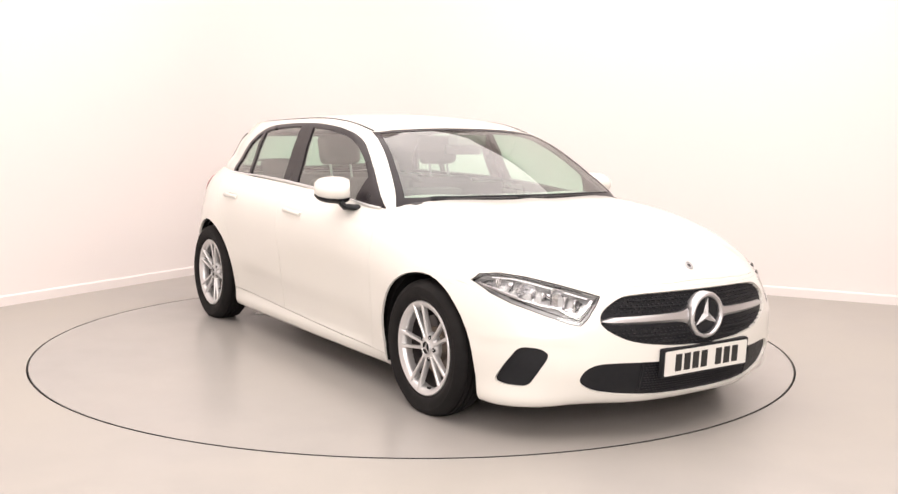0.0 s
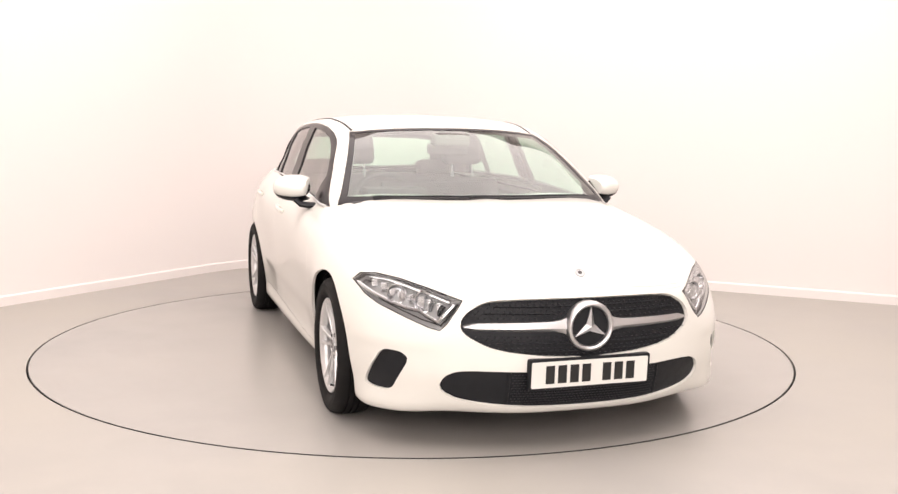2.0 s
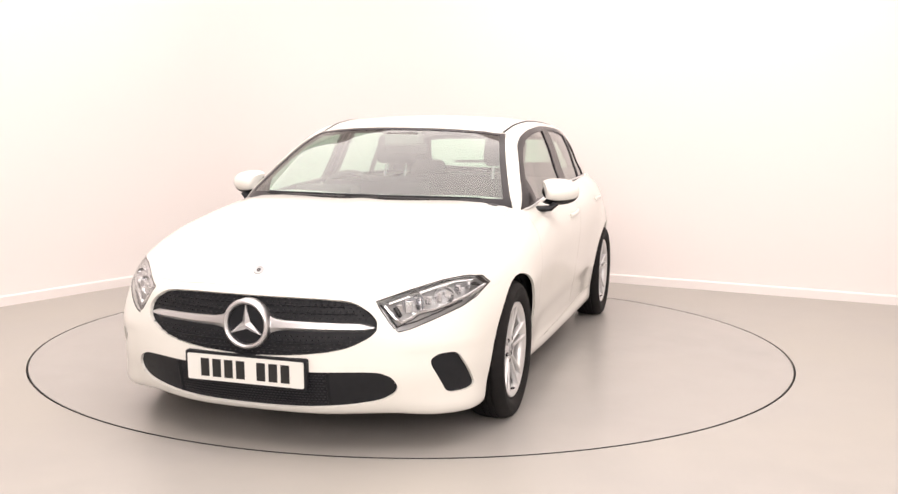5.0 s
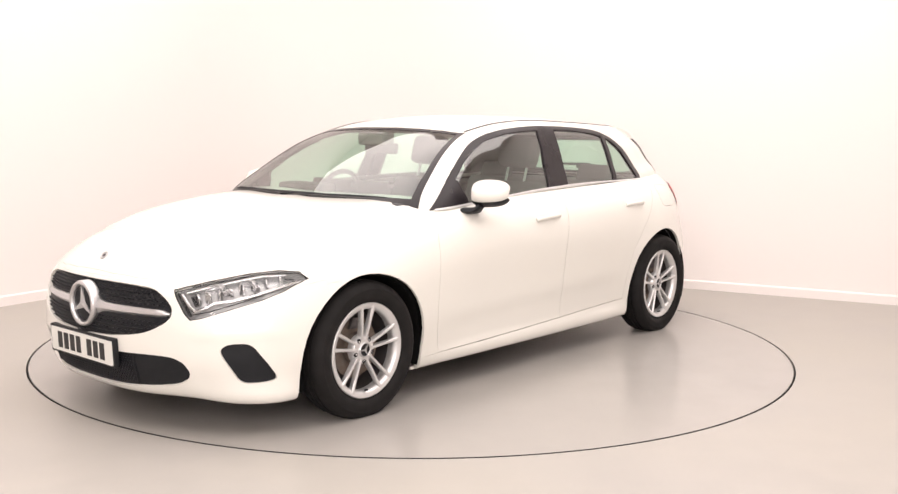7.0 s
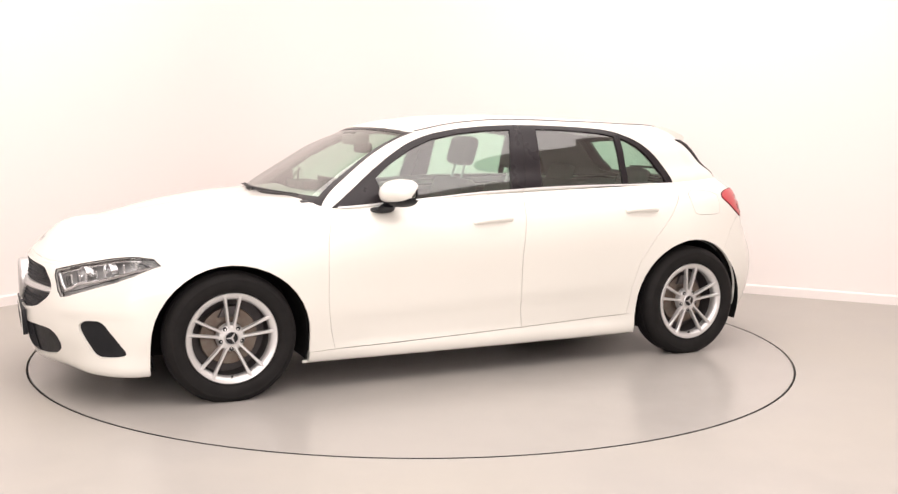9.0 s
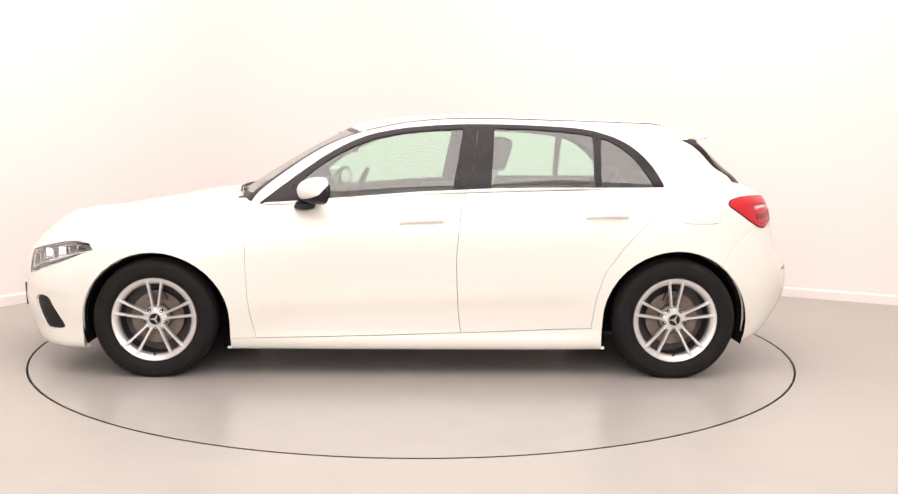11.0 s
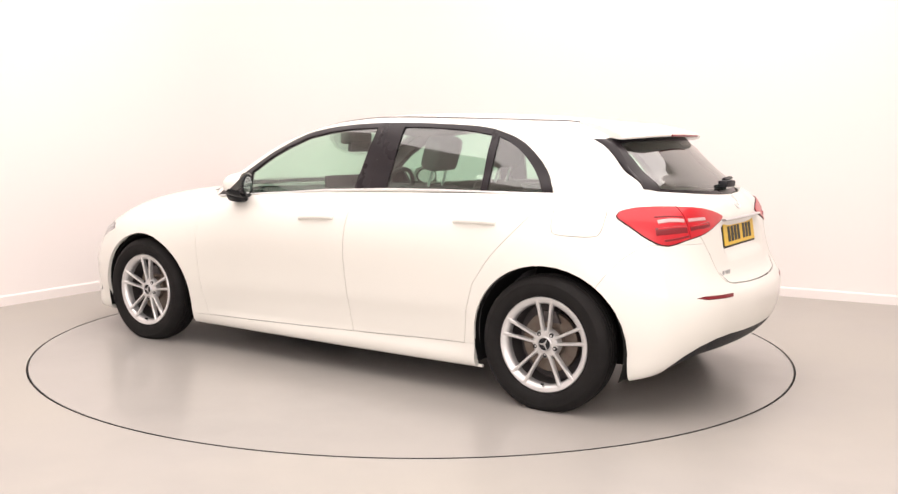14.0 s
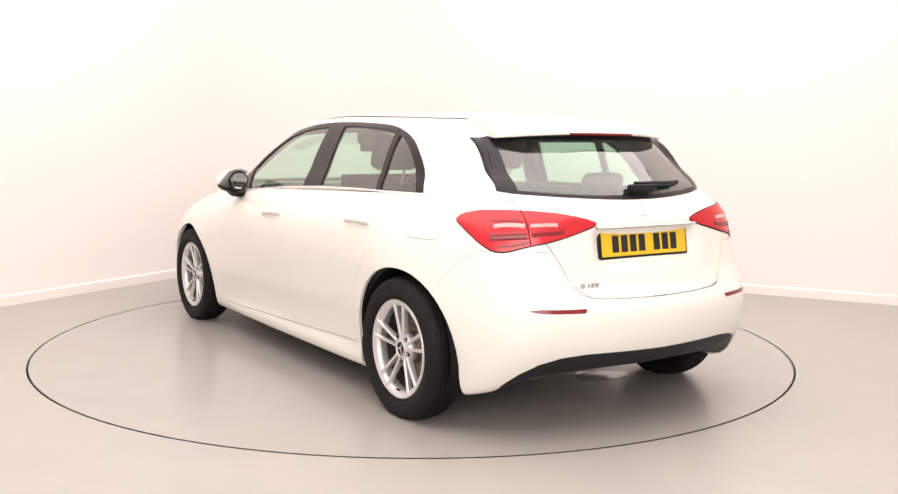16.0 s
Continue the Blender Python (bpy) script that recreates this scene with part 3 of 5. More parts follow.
def cut_all():
    left = lambda c, n: n.y > 0.12
    for poly in (ARCH_F, ARCH_R, DOOR_F, DOOR_R, SILL, FUEL):
        cut(LOW, poly, "side", left)
    cut(LOW, FRONT_SEAM, "side", lambda c, n: c.x > 1.3 and n.y > 0.1 and c.z < .75)
    cut(LOW, REAR_SEAM, "side", lambda c, n: c.x < -1.3 and n.y > 0.1)
    nose = lambda c, n: c.x > 1.55 and n.x > 0.05
    tail = lambda c, n: c.x < -1.55 and n.x < -0.05
    for poly in (GRILLE, INTAKE, FOG, HEAD):
        cut(LOW, poly, "end", nose)
    for poly in (TAIL, GATE, DIFF, REFL):
        cut(LOW, poly, "end", tail)
    cut(LOW, [(.605, .75), (.605, 1.0)], "end", tail, closed=False)
    cut(LOW, BONNET, "top", lambda c, n: c.x > .7 and n.z > 0.15 and c.z > .55)
    for poly in (DLO, WIN_F, WIN_R, WIN_Q):
        cut(CAB, poly, "side", lambda c, n: n.y > 0.35)
    cut(CAB, [(-.262, .95), (-.290, 1.16), (-.32, 1.36)], "side", lambda c, n: n.y > .35, closed=False)
    for poly in (SCREEN_OUT, SCREEN_IN):
        cut(CAB, poly, "end", lambda c, n: c.x > .1 and n.x > 0.25)
    for poly in (BACK_OUT, BACK_IN):
        cut(CAB, poly, "end", lambda c, n: c.x < -1.3 and n.x < -0.08)


def sort_faces():
    """Which part each face of the half body belongs to."""
    bins = {}
    row, col = LOW.faces.layers.float["v"], LOW.faces.layers.float["s"]
    LOW.normal_update()
    CAB.normal_update()
    for f in LOW.faces:
        c, n = f.calc_center_median(), f.normal
        xz, yz, xy = (c.x, c.z), (c.y, c.z), (c.x, c.y)
        name = None
        if f[row] < 1.0 and -1.75 < c.x < 1.8:
            name = "skip" if f[row] < .6 else None
        if name is None and (n.y > .12 or (c.z < .25 and c.y > .5)) and (inside(xz, ARCH_F) or inside(xz, ARCH_R)):
            name = "skip"
        if name is None and f[row] > 6.0 and 7.4 < f[col] < 16 and not (c.x > .78):
            name = "skip"
        if name is None and c.x > 1.55 and n.x > 0.05:
            for key, poly in (("headlamp", HEAD), ("grille", GRILLE), ("intake", INTAKE), ("fog", FOG)):
                if inside(yz, poly):
                    name = key
        if name is None and c.x < -1.55 and n.x < -0.05:
            if inside(yz, TAIL):
                name = "tail_in" if c.y < .605 else "tail_out"
            elif inside(yz, DIFF):
                name = "diffuser"
            elif inside(yz, REFL):
                name = "reflector"
            elif inside(yz, GATE):
                name = "gate"
        if name is None and c.x > .7 and n.z > .15 and c.z > .55 and inside(xy, BONNET):
            name = "bonnet"
        if name is None and n.y > .12:
            for key, poly in (("door_f", DOOR_F), ("door_r", DOOR_R), ("sill", SILL), ("fuel", FUEL)):
                if name is None and inside(xz, poly):
                    name = key
        if name is None and c.x > 1.3 and inside(xz, FRONT_SEAM):
            name = "bumper_f"
        if name is None and c.x > 1.55 and c.z < .64:
            name = "bumper_f"
        if name is None and c.x < -1.3 and inside(xz, REAR_SEAM):
            name = "bumper_r"
        if name is None:
            name = "wing" if c.x > .4 else ("quarter" if c.x < -.9 else "sill")
        bins.setdefault(name, []).append(f)
    low = bins
    bins = {}
    row = CAB.faces.layers.float["v"]
    for f in CAB.faces:
        c, n = f.calc_center_median(), f.normal
        xz, yz = (c.x, c.z), (c.y, c.z)
        name = None
        if n.y > .35 and inside(xz, DLO):
            name = "trim_f" if c.x > -.262 - (c.z - .95) * .145 else "trim_r"
            for key, poly in (("win_f", WIN_F), ("win_r", WIN_R), ("win_q", WIN_Q)):
                if inside(xz, poly):
                    name = key
        elif c.x > .1 and n.x > .25 and inside(yz, SCREEN_OUT):
            name = "screen" if inside(yz, SCREEN_IN) else "screen_trim"
        elif c.x < -1.3 and n.x < -.08 and inside(yz, BACK_OUT):
            name = "back" if inside(yz, BACK_IN) else "back_trim"
        if name is None:
            name = "base" if f[row] < 1.0 and c.z < 1.0 - .1 * (c.x > 0) else "roof"
        bins.setdefault(name, []).append(f)
    return low, bins


def panel(name, bm, faces, mat, parent, sides, label="", inset=0.0, gap=0.0021, rim=0.014):
    v, f, n = region(bm, faces, sides, inset, gap, rim)
    return link_mesh(name, v, f, mat, parent, label, normals=n)


# ---- the car: parts ----
def build_wheel(parent, at, turn=0.0, roll=0.0, size=1.0):
    """A wheel whose outer face looks along +y, turned and rolled, its tyre pressed flat where it meets the ground."""
    bm = bmesh.new()
    lathe(bm, [(.205, -.10), (.20, -.05), (.194, .0), (.190, .030), (.194, .048), (.206, .058), (.222, .062), (.2255, .059), (.226, .050), (.222, .03)], 72)
    wheel = part("wheel", bm, ALLOY, parent, "silver five-twin-spoke alloy wheel", sharp=50)
    wheel.matrix_basis = pose(*at, 0, 0, turn) @ Matrix.Rotation(radians(roll), 4, "Y") @ Matrix.Diagonal((size, 1, size, 1))
    bm = bmesh.new()
    lathe(bm, [(.216, .052), (.228, .0585), (.234, .060), (.238, .066), (.256, .0735), (.278, .076), (.286, .0745), (.289, .0755), (.300, .071), (.314, .060), (.322, .046),
               (.3255, .030), (.3255, .028), (.318, .027), (.318, .021), (.327, .020), (.3275, .002), (.319, .001), (.319, -.006), (.3275, -.007), (.327, -.026), (.318, -.027),
               (.318, -.033), (.3255, -.034), (.3235, -.06), (.315, -.09), (.295, -.115), (.26, -.122), (.205, -.10)], 96)
    c, q = math.cos(radians(roll)), math.sin(radians(roll))
    ground = -at[2] / size
    for v in bm.verts:
        x, z = v.co.x * c + v.co.z * q, v.co.z * c - v.co.x * q
        if z < ground:
            v.co.y *= 1 + 2.5 * (ground - z)
            v.co.x, v.co.z = x * c - ground * q, x * q + ground * c
        elif z < ground + .05 and abs(v.co.y) > .05:
            v.co.y *= 1 + 1.0 * (ground + .05 - z)
    part("tyre", bm, RUBBER, wheel, "black rubber tyre", sharp=35)
    bm = bmesh.new()
    lathe(bm, [(.194, .02), (.193, -.09), (.13, -.095), (.001, -.095)], 48)
    part("barrel", bm, ALLOY_DARK, wheel, "dark inner wheel barrel")
    bm = bmesh.new()
    lathe(bm, [(.075, -.03), (.075, -.025), (.14, -.022), (.143, -.03), (.143, -.045), (.06, -.045)], 48)
    lathe(bm, [(.001, .0), (.06, .0), (.075, -.03)], 32)
    part("brake_disc", bm, STEEL, wheel, "worn steel brake disc")
    bm = bmesh.new()
    pts = [(-.055, .095), (-.03, .15), (.03, .15), (.055, .095)]
    prism(bm, [(b, a) for a, b in pts], (0, -.005, 0), (0, 0, 1), (1, 0, 0), .05, 0.008)
    part("brake_caliper", bm, ALLOY_DARK, wheel, "dark brake caliper")
    for k in range(5):
        for side in (-1, 1):
            a = radians(90 + 72 * k)
            u = Vector((math.cos(a), 0, math.sin(a)))
            w = Vector((-math.sin(a), 0, math.cos(a))) * side
            bm = bmesh.new()
            rings = []
            for r, off, half, y, th in ((.030, .009, .0085, .036, .03), (.060, .0145, .0080, .040, .03), (.10, .0205, .0078, .046, .028), (.15, .0285, .0080, .053, .026),
                                        (.190, .0350, .0092, .0585, .024), (.212, .0385, .0125, .0605, .02)):
                c = u * r + w * off
                rings.append([bm.verts.new(c + w * p * half + Vector((0, q, 0))) for p, q in
                              ((-1, y - .006), (-.55, y), (.55, y), (1, y - .006), (.8, y - th), (-.8, y - th))])
            for p, q in zip(rings, rings[1:]):
                for i in range(6):
                    bm.faces.new((p[i], p[(i + 1) % 6], q[(i + 1) % 6], q[i]))
            bm.faces.new(rings[0])
            bm.faces.new(rings[-1])
            bmesh.ops.recalc_face_normals(bm, faces=bm.faces[:])
            part("spoke", bm, ALLOY, wheel, sharp=35)
    bm = bmesh.new()
    lathe(bm, [(.072, -.0), (.070, .022), (.062, .034), (.048, .038), (.036, .038)], 40)
    part("hub", bm, ALLOY, wheel)
    bm = bmesh.new()
    lathe(bm, [(.036, .034), (.036, .044), (.034, .046), (.031, .046), (.029, .043)], 40)
    part("cap_ring", bm, CHROME, wheel, "bright ring round the hub cap")
    bm = bmesh.new()
    lathe(bm, [(.028, .034), (.0295, .043), (.001, .043)], 40)
    part("hub_cap", bm, PLASTIC, wheel, "round dark hub cap with silver emblem")
    bm = bmesh.new()
    star_shape(bm, (0, .0455, 0), (0, 0, 1), (1, 0, 0), .028, .003)
    part("cap_emblem", bm, CHROME, wheel)
    for k in range(5):
        a = radians(90 + 36 + 72 * k)
        bm = bmesh.new()
        lathe(bm, [(.011, .026), (.011, .037), (.009, .039), (.001, .035)], 12, "y", .054 * math.cos(a), 0, .054 * math.sin(a))
        part("wheel_bolt", bm, PLASTIC, wheel)
    bm = bmesh.new()
    tube(bm, [(0.0, .045, -.192), (0.0, .062, -.185)], .005)
    part("valve", bm, PLASTIC, wheel, "small black valve")
    return wheel


def star_shape(bm, origin, ux, uy, r, depth):
    """Three tapering arms in the plane ux (right), uy (up)."""
    outline = []
    for k in range(3):
        a = radians(90 + 120 * k)
        b = radians(90 + 120 * k + 60)
        outline.append((r * math.cos(a - .045), r * math.sin(a - .045)))
        outline.append((r * math.cos(a + .045), r * math.sin(a + .045)))
        outline.append((r * .20 * math.cos(b), r * .20 * math.sin(b)))
    prism(bm, outline, origin, ux, uy, depth)
    bmesh.ops.recalc_face_normals(bm, faces=bm.faces[:])
    return bm


def plate(parent, centre, lean, front):
    """A number plate of 520 by 111 mm in a black surround, its characters as plain bars."""
    face = Matrix.Translation(centre) @ (Matrix.Rotation(radians(90 if front else -90), 4, "Z") @ Matrix.Rotation(radians(90 - lean), 4, "X"))
    ux, uy = face.to_3x3() @ Vector((1, 0, 0)), face.to_3x3() @ Vector((0, 1, 0))
    w = ux.cross(uy)
    c = Vector(centre)

    def rect(sx, sy, r=.008):
        out = []
        for qx, qy, a0 in ((1, 1, 0), (-1, 1, 90), (-1, -1, 180), (1, -1, 270)):
            for k in range(4):
                a = radians(a0 + 30 * k)
                out.append((qx * (sx / 2 - r) + r * math.cos(a), qy * (sy / 2 - r) + r * math.sin(a)))
        return out
    bm = prism(bmesh.new(), rect(.538, .128), c, ux, uy, .022, .003)
    base = part("number_plate", bm, PLASTIC, parent, "white number plate in a black surround" if front else "yellow number plate in a black surround")
    bm = prism(bmesh.new(), rect(.516, .107, .006), c + w * .003, ux, uy, .004)
    part("plate_face", bm, PLATE_W if front else PLATE_Y, base)
    for k in range(7):
        x = -.178 + k * .053 + (.038 if k > 3 else 0)
        bm = prism(bmesh.new(), [(a * .019, b * .037) for a, b in ((-1, -1), (1, -1), (1, 1), (-1, 1))], c + ux * x + w * .0045, ux, uy, .002)
        part("plate_bar", bm, INK, base)


def build_mirror(parent, side):
    """A door mirror: white cap, black lower shell and foot, mirror glass facing back."""
    sx = Matrix.Diagonal((1, side, 1, 1))
    toe = Matrix.Translation((.53, .90 * side, 0)) @ Matrix.Rotation(radians(26 * side), 4, "Z") @ Matrix.Translation((-.53, -.90 * side, 0))

    def egg(lo, hi, grow=1.0):
        bm = bmesh.new()
        rings = []
        for i in range(13):
            k = i / 12
            y = .832 + .182 * k
            edge = math.sqrt(max(0.0, 1 - abs((k - .46) / .56) ** 2.6))
            h = .073 * (.30 + .70 * edge) * (1 - .10 * k)
            dpt = .132 * (1 - .16 * k ** 2) * (.45 + .55 * edge)
            cz = .982 + .004 * k
            back = .500 + .012 * k
            ring = []
            for j in range(17):
                a = math.pi * (lo + (hi - lo) * j / 16)
                ring.append(bm.verts.new((back + max(0, math.sin(a)) ** .8 * dpt * grow, y, cz + math.cos(a) * h * grow)))
            rings.append(ring)
        for p, q in zip(rings, rings[1:]):
            for j in range(16):
                bm.faces.new((p[j], p[j + 1], q[j + 1], q[j]))
        bm.faces.new(rings[0])
        bm.faces.new(rings[-1])
        bmesh.ops.holes_fill(bm, edges=bm.edges[:], sides=0)
        bmesh.ops.transform(bm, matrix=toe @ sx, verts=bm.verts[:])
        bmesh.ops.recalc_face_normals(bm, faces=bm.faces[:])
        return bm
    cap = part("door_mirror", egg(0, .72), PAINT, parent, "white and black door mirror", sharp=50)
    part("lower_shell", egg(.70, 1.0, 1.03), PLASTIC, cap, "black plastic lower shell")
    bm = bmesh.new()
    tube(bm, [(.605, .78 * side, .893), (.602, .84 * side, .895), (.595, .885 * side, .900), (.585, .905 * side, .925)], .055, .017, 12)
    part("foot", bm, PLASTIC, cap, "black plastic mirror foot")
    bm = bmesh.new()
    outline = [(.07 * math.cos(t) * (1 if math.cos(t) < 0 else 1.05), .048 * math.sin(t)) for t in [2 * math.pi * i / 24 for i in range(24)]]
    prism(bm, outline, (.495, .915 * side, .985), (0, -1, 0), (0, 0, 1), .006)
    bmesh.ops.recalc_face_normals(bm, faces=bm.faces[:])
    bmesh.ops.transform(bm, matrix=toe, verts=bm.verts[:])
    part("mirror_glass", bm, MIRROR, cap, "mirror glass")
    bm = bmesh.new()
    tube(bm, [(.499, .915 * side + .078 * math.cos(2 * math.pi * i / 24), .985 + .054 * math.sin(2 * math.pi * i / 24)) for i in range(25)], .006, cap=False)
    bmesh.ops.transform(bm, matrix=toe, verts=bm.verts[:])
    part("glass_rim", bm, PLASTIC, cap)


def build_seat(parent, x, y, w=.50):
    m = Matrix.Translation((x, y, 0))
    bm = bmesh.new()
    box(bm, .12, 0, .42, .52, w, .17, .05, m, 3)
    seat = part("seat", bm, CLOTH, parent, "dark cloth car seat")
    bm = bmesh.new()
    lean = m @ Matrix.Translation((-.14, 0, .47)) @ Matrix.Rotation(radians(-17), 4, "Y")
    box(bm, 0, 0, .27, .13, w * .96, .56, .063, lean, 4)
    part("backrest", bm, CLOTH, seat)
    bm = bmesh.new()
    box(bm, .01, 0, .735, .10, .27, .19, .048, lean, 4)
    part("headrest", bm, CLOTH, seat)
    for s in (-1, 1):
        bm = bmesh.new()
        tube(bm, [lean @ Vector((0, s * .07, .54)), lean @ Vector((0, s * .07, .67))], .008)
        part("headrest_post", bm, BRIGHT, seat)


def strip(parent, name, pts, mat, half_w, thick, label=""):
    """A flat strip laid along points with normals."""
    bm = bmesh.new()
    rings = []
    for i, (p, n) in enumerate(pts):
        d = (pts[min(i + 1, len(pts) - 1)][0] - pts[max(i - 1, 0)][0]).normalized()
        b = n.cross(d).normalized()
        rings.append([bm.verts.new(p + b * half_w * a + n * thick * h) for a, h in ((-1, -.5), (-.8, .8), (0, 1), (.8, .8), (1, -.5))])
    for p, q in zip(rings, rings[1:]):
        for k in range(5):
            bm.faces.new((p[k], p[(k + 1) % 5], q[(k + 1) % 5], q[k]))
    bm.faces.new(rings[0])
    bm.faces.new(rings[-1])
    bmesh.ops.recalc_face_normals(bm, faces=bm.faces[:])
    return part(name, bm, mat, parent, label)


def build_car():
    car = new("car")
    car.location = (TX, TY, 0)
    tagged(car, "white five-door hatchback car with silver alloy wheels on a turntable", "car")
    cut_all()
    low, cab = sort_faces()

    # painted panels
    body = panel("body", CAB, cab["roof"], PAINT, car, "both", "white painted roof and pillars")
    panel("bonnet", LOW, low["bonnet"], PAINT, car, "both", "white painted bonnet", gap=.0010)
    bumper = panel("front_bumper", LOW, low["bumper_f"], PAINT, car, "both", "white painted front bumper", gap=0.0003, rim=.02)
    gate = panel("tailgate", LOW, low["gate"], PAINT, car, "both", "white painted tailgate", gap=.003)
    back_bumper = panel("rear_bumper", LOW, low["bumper_r"], PAINT, car, "both", "white painted rear bumper", gap=.0007)
    panel("rear_diffuser", LOW, low["diffuser"], PLASTIC, car, "both", "black plastic lower rear bumper", inset=.004, rim=.05)
    for side in ("left", "right"):
        sg = 1 if side == "left" else -1
        panel("front_wing", LOW, low["wing"], PAINT, car, side, gap=.0004, rim=.012)
        panel("rear_quarter", LOW, low["quarter"], PAINT, car, side, gap=.0008, rim=.014)
        panel("side_sill", LOW, low["sill"], PAINT, car, side, "white painted side sill", rim=.03)
        panel("fuel_flap", LOW, low["fuel"], PAINT, car, side, gap=.0017) if side == "left" else panel("rear_quarter_patch", LOW, low["fuel"], PAINT, car, side, gap=-.001)
        for key in ("f", "r"):
            door = panel("front_door" if key == "f" else "rear_door", LOW, low["door_" + key], PAINT, car, side, "white painted car door", gap=.0015)
            panel("window_frame", CAB, cab["trim_" + key], BLACK, door, side, "gloss black window frame", inset=-.001, gap=.0006, rim=.02)
            panel("window_glass", CAB, cab["win_" + key], WINDOW, door, side, "tinted window glass", inset=.006, gap=-.002, rim=0)
            if key == "r":
                panel("quarter_glass", CAB, cab["win_q"], WINDOW, door, side, "small tinted quarter window", inset=.006, gap=-.002, rim=0)
            # handle
            x0, x1, z0, z1 = (.107, -.122, .822, .836) if key == "f" else (-.868, -1.092, .860, .864)
            bm = bmesh.new()
            path = []
            for i in range(9):
                k = i / 8
                p, n = on_side(x0 + (x1 - x0) * k, z0 + (z1 - z0) * k)
                p = p + n * (.004 + .019 * math.sin(math.pi * k) ** .5)
                path.append((p.x, p.y * sg, p.z))
            tube(bm, path, .009, .0125, 12)
            handle = part("door_handle", bm, PAINT, door, "white painted door handle")
            p, n = on_side((x0 + x1) / 2, z0)
            bm = bmesh.new()
            lathe(bm, [(.001, .0), (.045, .001), (.05, .0)], 20, "y")
            bmesh.ops.transform(bm, matrix=Matrix.Translation((p.x, (p.y + .0015) * sg, p.z)) @ Matrix.Diagonal((1.6, 1, .5, 1)), verts=bm.verts[:])
            part("handle_recess", bm, PAINT, handle)
            # bright belt strip
            belt = [(.815, .909)] + [q for q in DLO_KEYS[23:][::-1] if q[0] < .8]
            seg = [q for q in belt if (q[0] > -.25 if key == "f" else q[0] < -.2)]
            seg = [(-.255, .9885)] + seg[1:] if key == "r" else seg + [(-.248, .988)]
            pts = []
            for a, b in zip(seg, seg[1:]):
                for k in range(4):
                    pts.append((a[0] + (b[0] - a[0]) * k / 4, a[1] + (b[1] - a[1]) * k / 4))
            pts.append(seg[-1])
            lay = []
            for x, z in pts:
                p, n = on_side(x, z - .002)
                lay.append((Vector((p.x, (p.y + .003) * sg, p.z)), Vector((n.x, n.y * sg, n.z))))
            strip(door, "belt_strip", lay, BRIGHT, .0055, .004, "thin bright belt strip")
        build_mirror(car, sg)

    # windscreen and rear window
    screen = panel("windscreen", CAB, cab["screen"], SCREEN, car, "both", "clear windscreen", inset=.003, gap=-.001, rim=0)
    panel("windscreen_surround", CAB, cab["screen_trim"], BLACK, screen, "both", "black windscreen surround", inset=.001, gap=0, rim=.02)
    back = panel("rear_window", CAB, cab["back"], WINDOW, car, "both", "tinted rear window", inset=.003, gap=-.001, rim=0)
    panel("rear_window_border", CAB, cab["back_trim"], BLACK, back, "both", "gloss black rear window border", inset=.001, gap=0, rim=.02)

    build_nose(car, bumper, low)
    build_tail(car, gate, back_bumper, low, back)
    build_inside(car, low, cab)
    build_trims(car, screen)

    # wheels
    for x, y, z, turn, roll, size in ((-1.362, .832, .313, 0, 0, 1.0), (-1.362, -.832, .313, 180, 60, 1.0), (1.372, .832, .304, 0, -1, .972), (1.372, -.832, .304, 180, 15, .972)):
        build_wheel(car, (x, y + OFFSET.y, z), turn, roll, size)
    return car


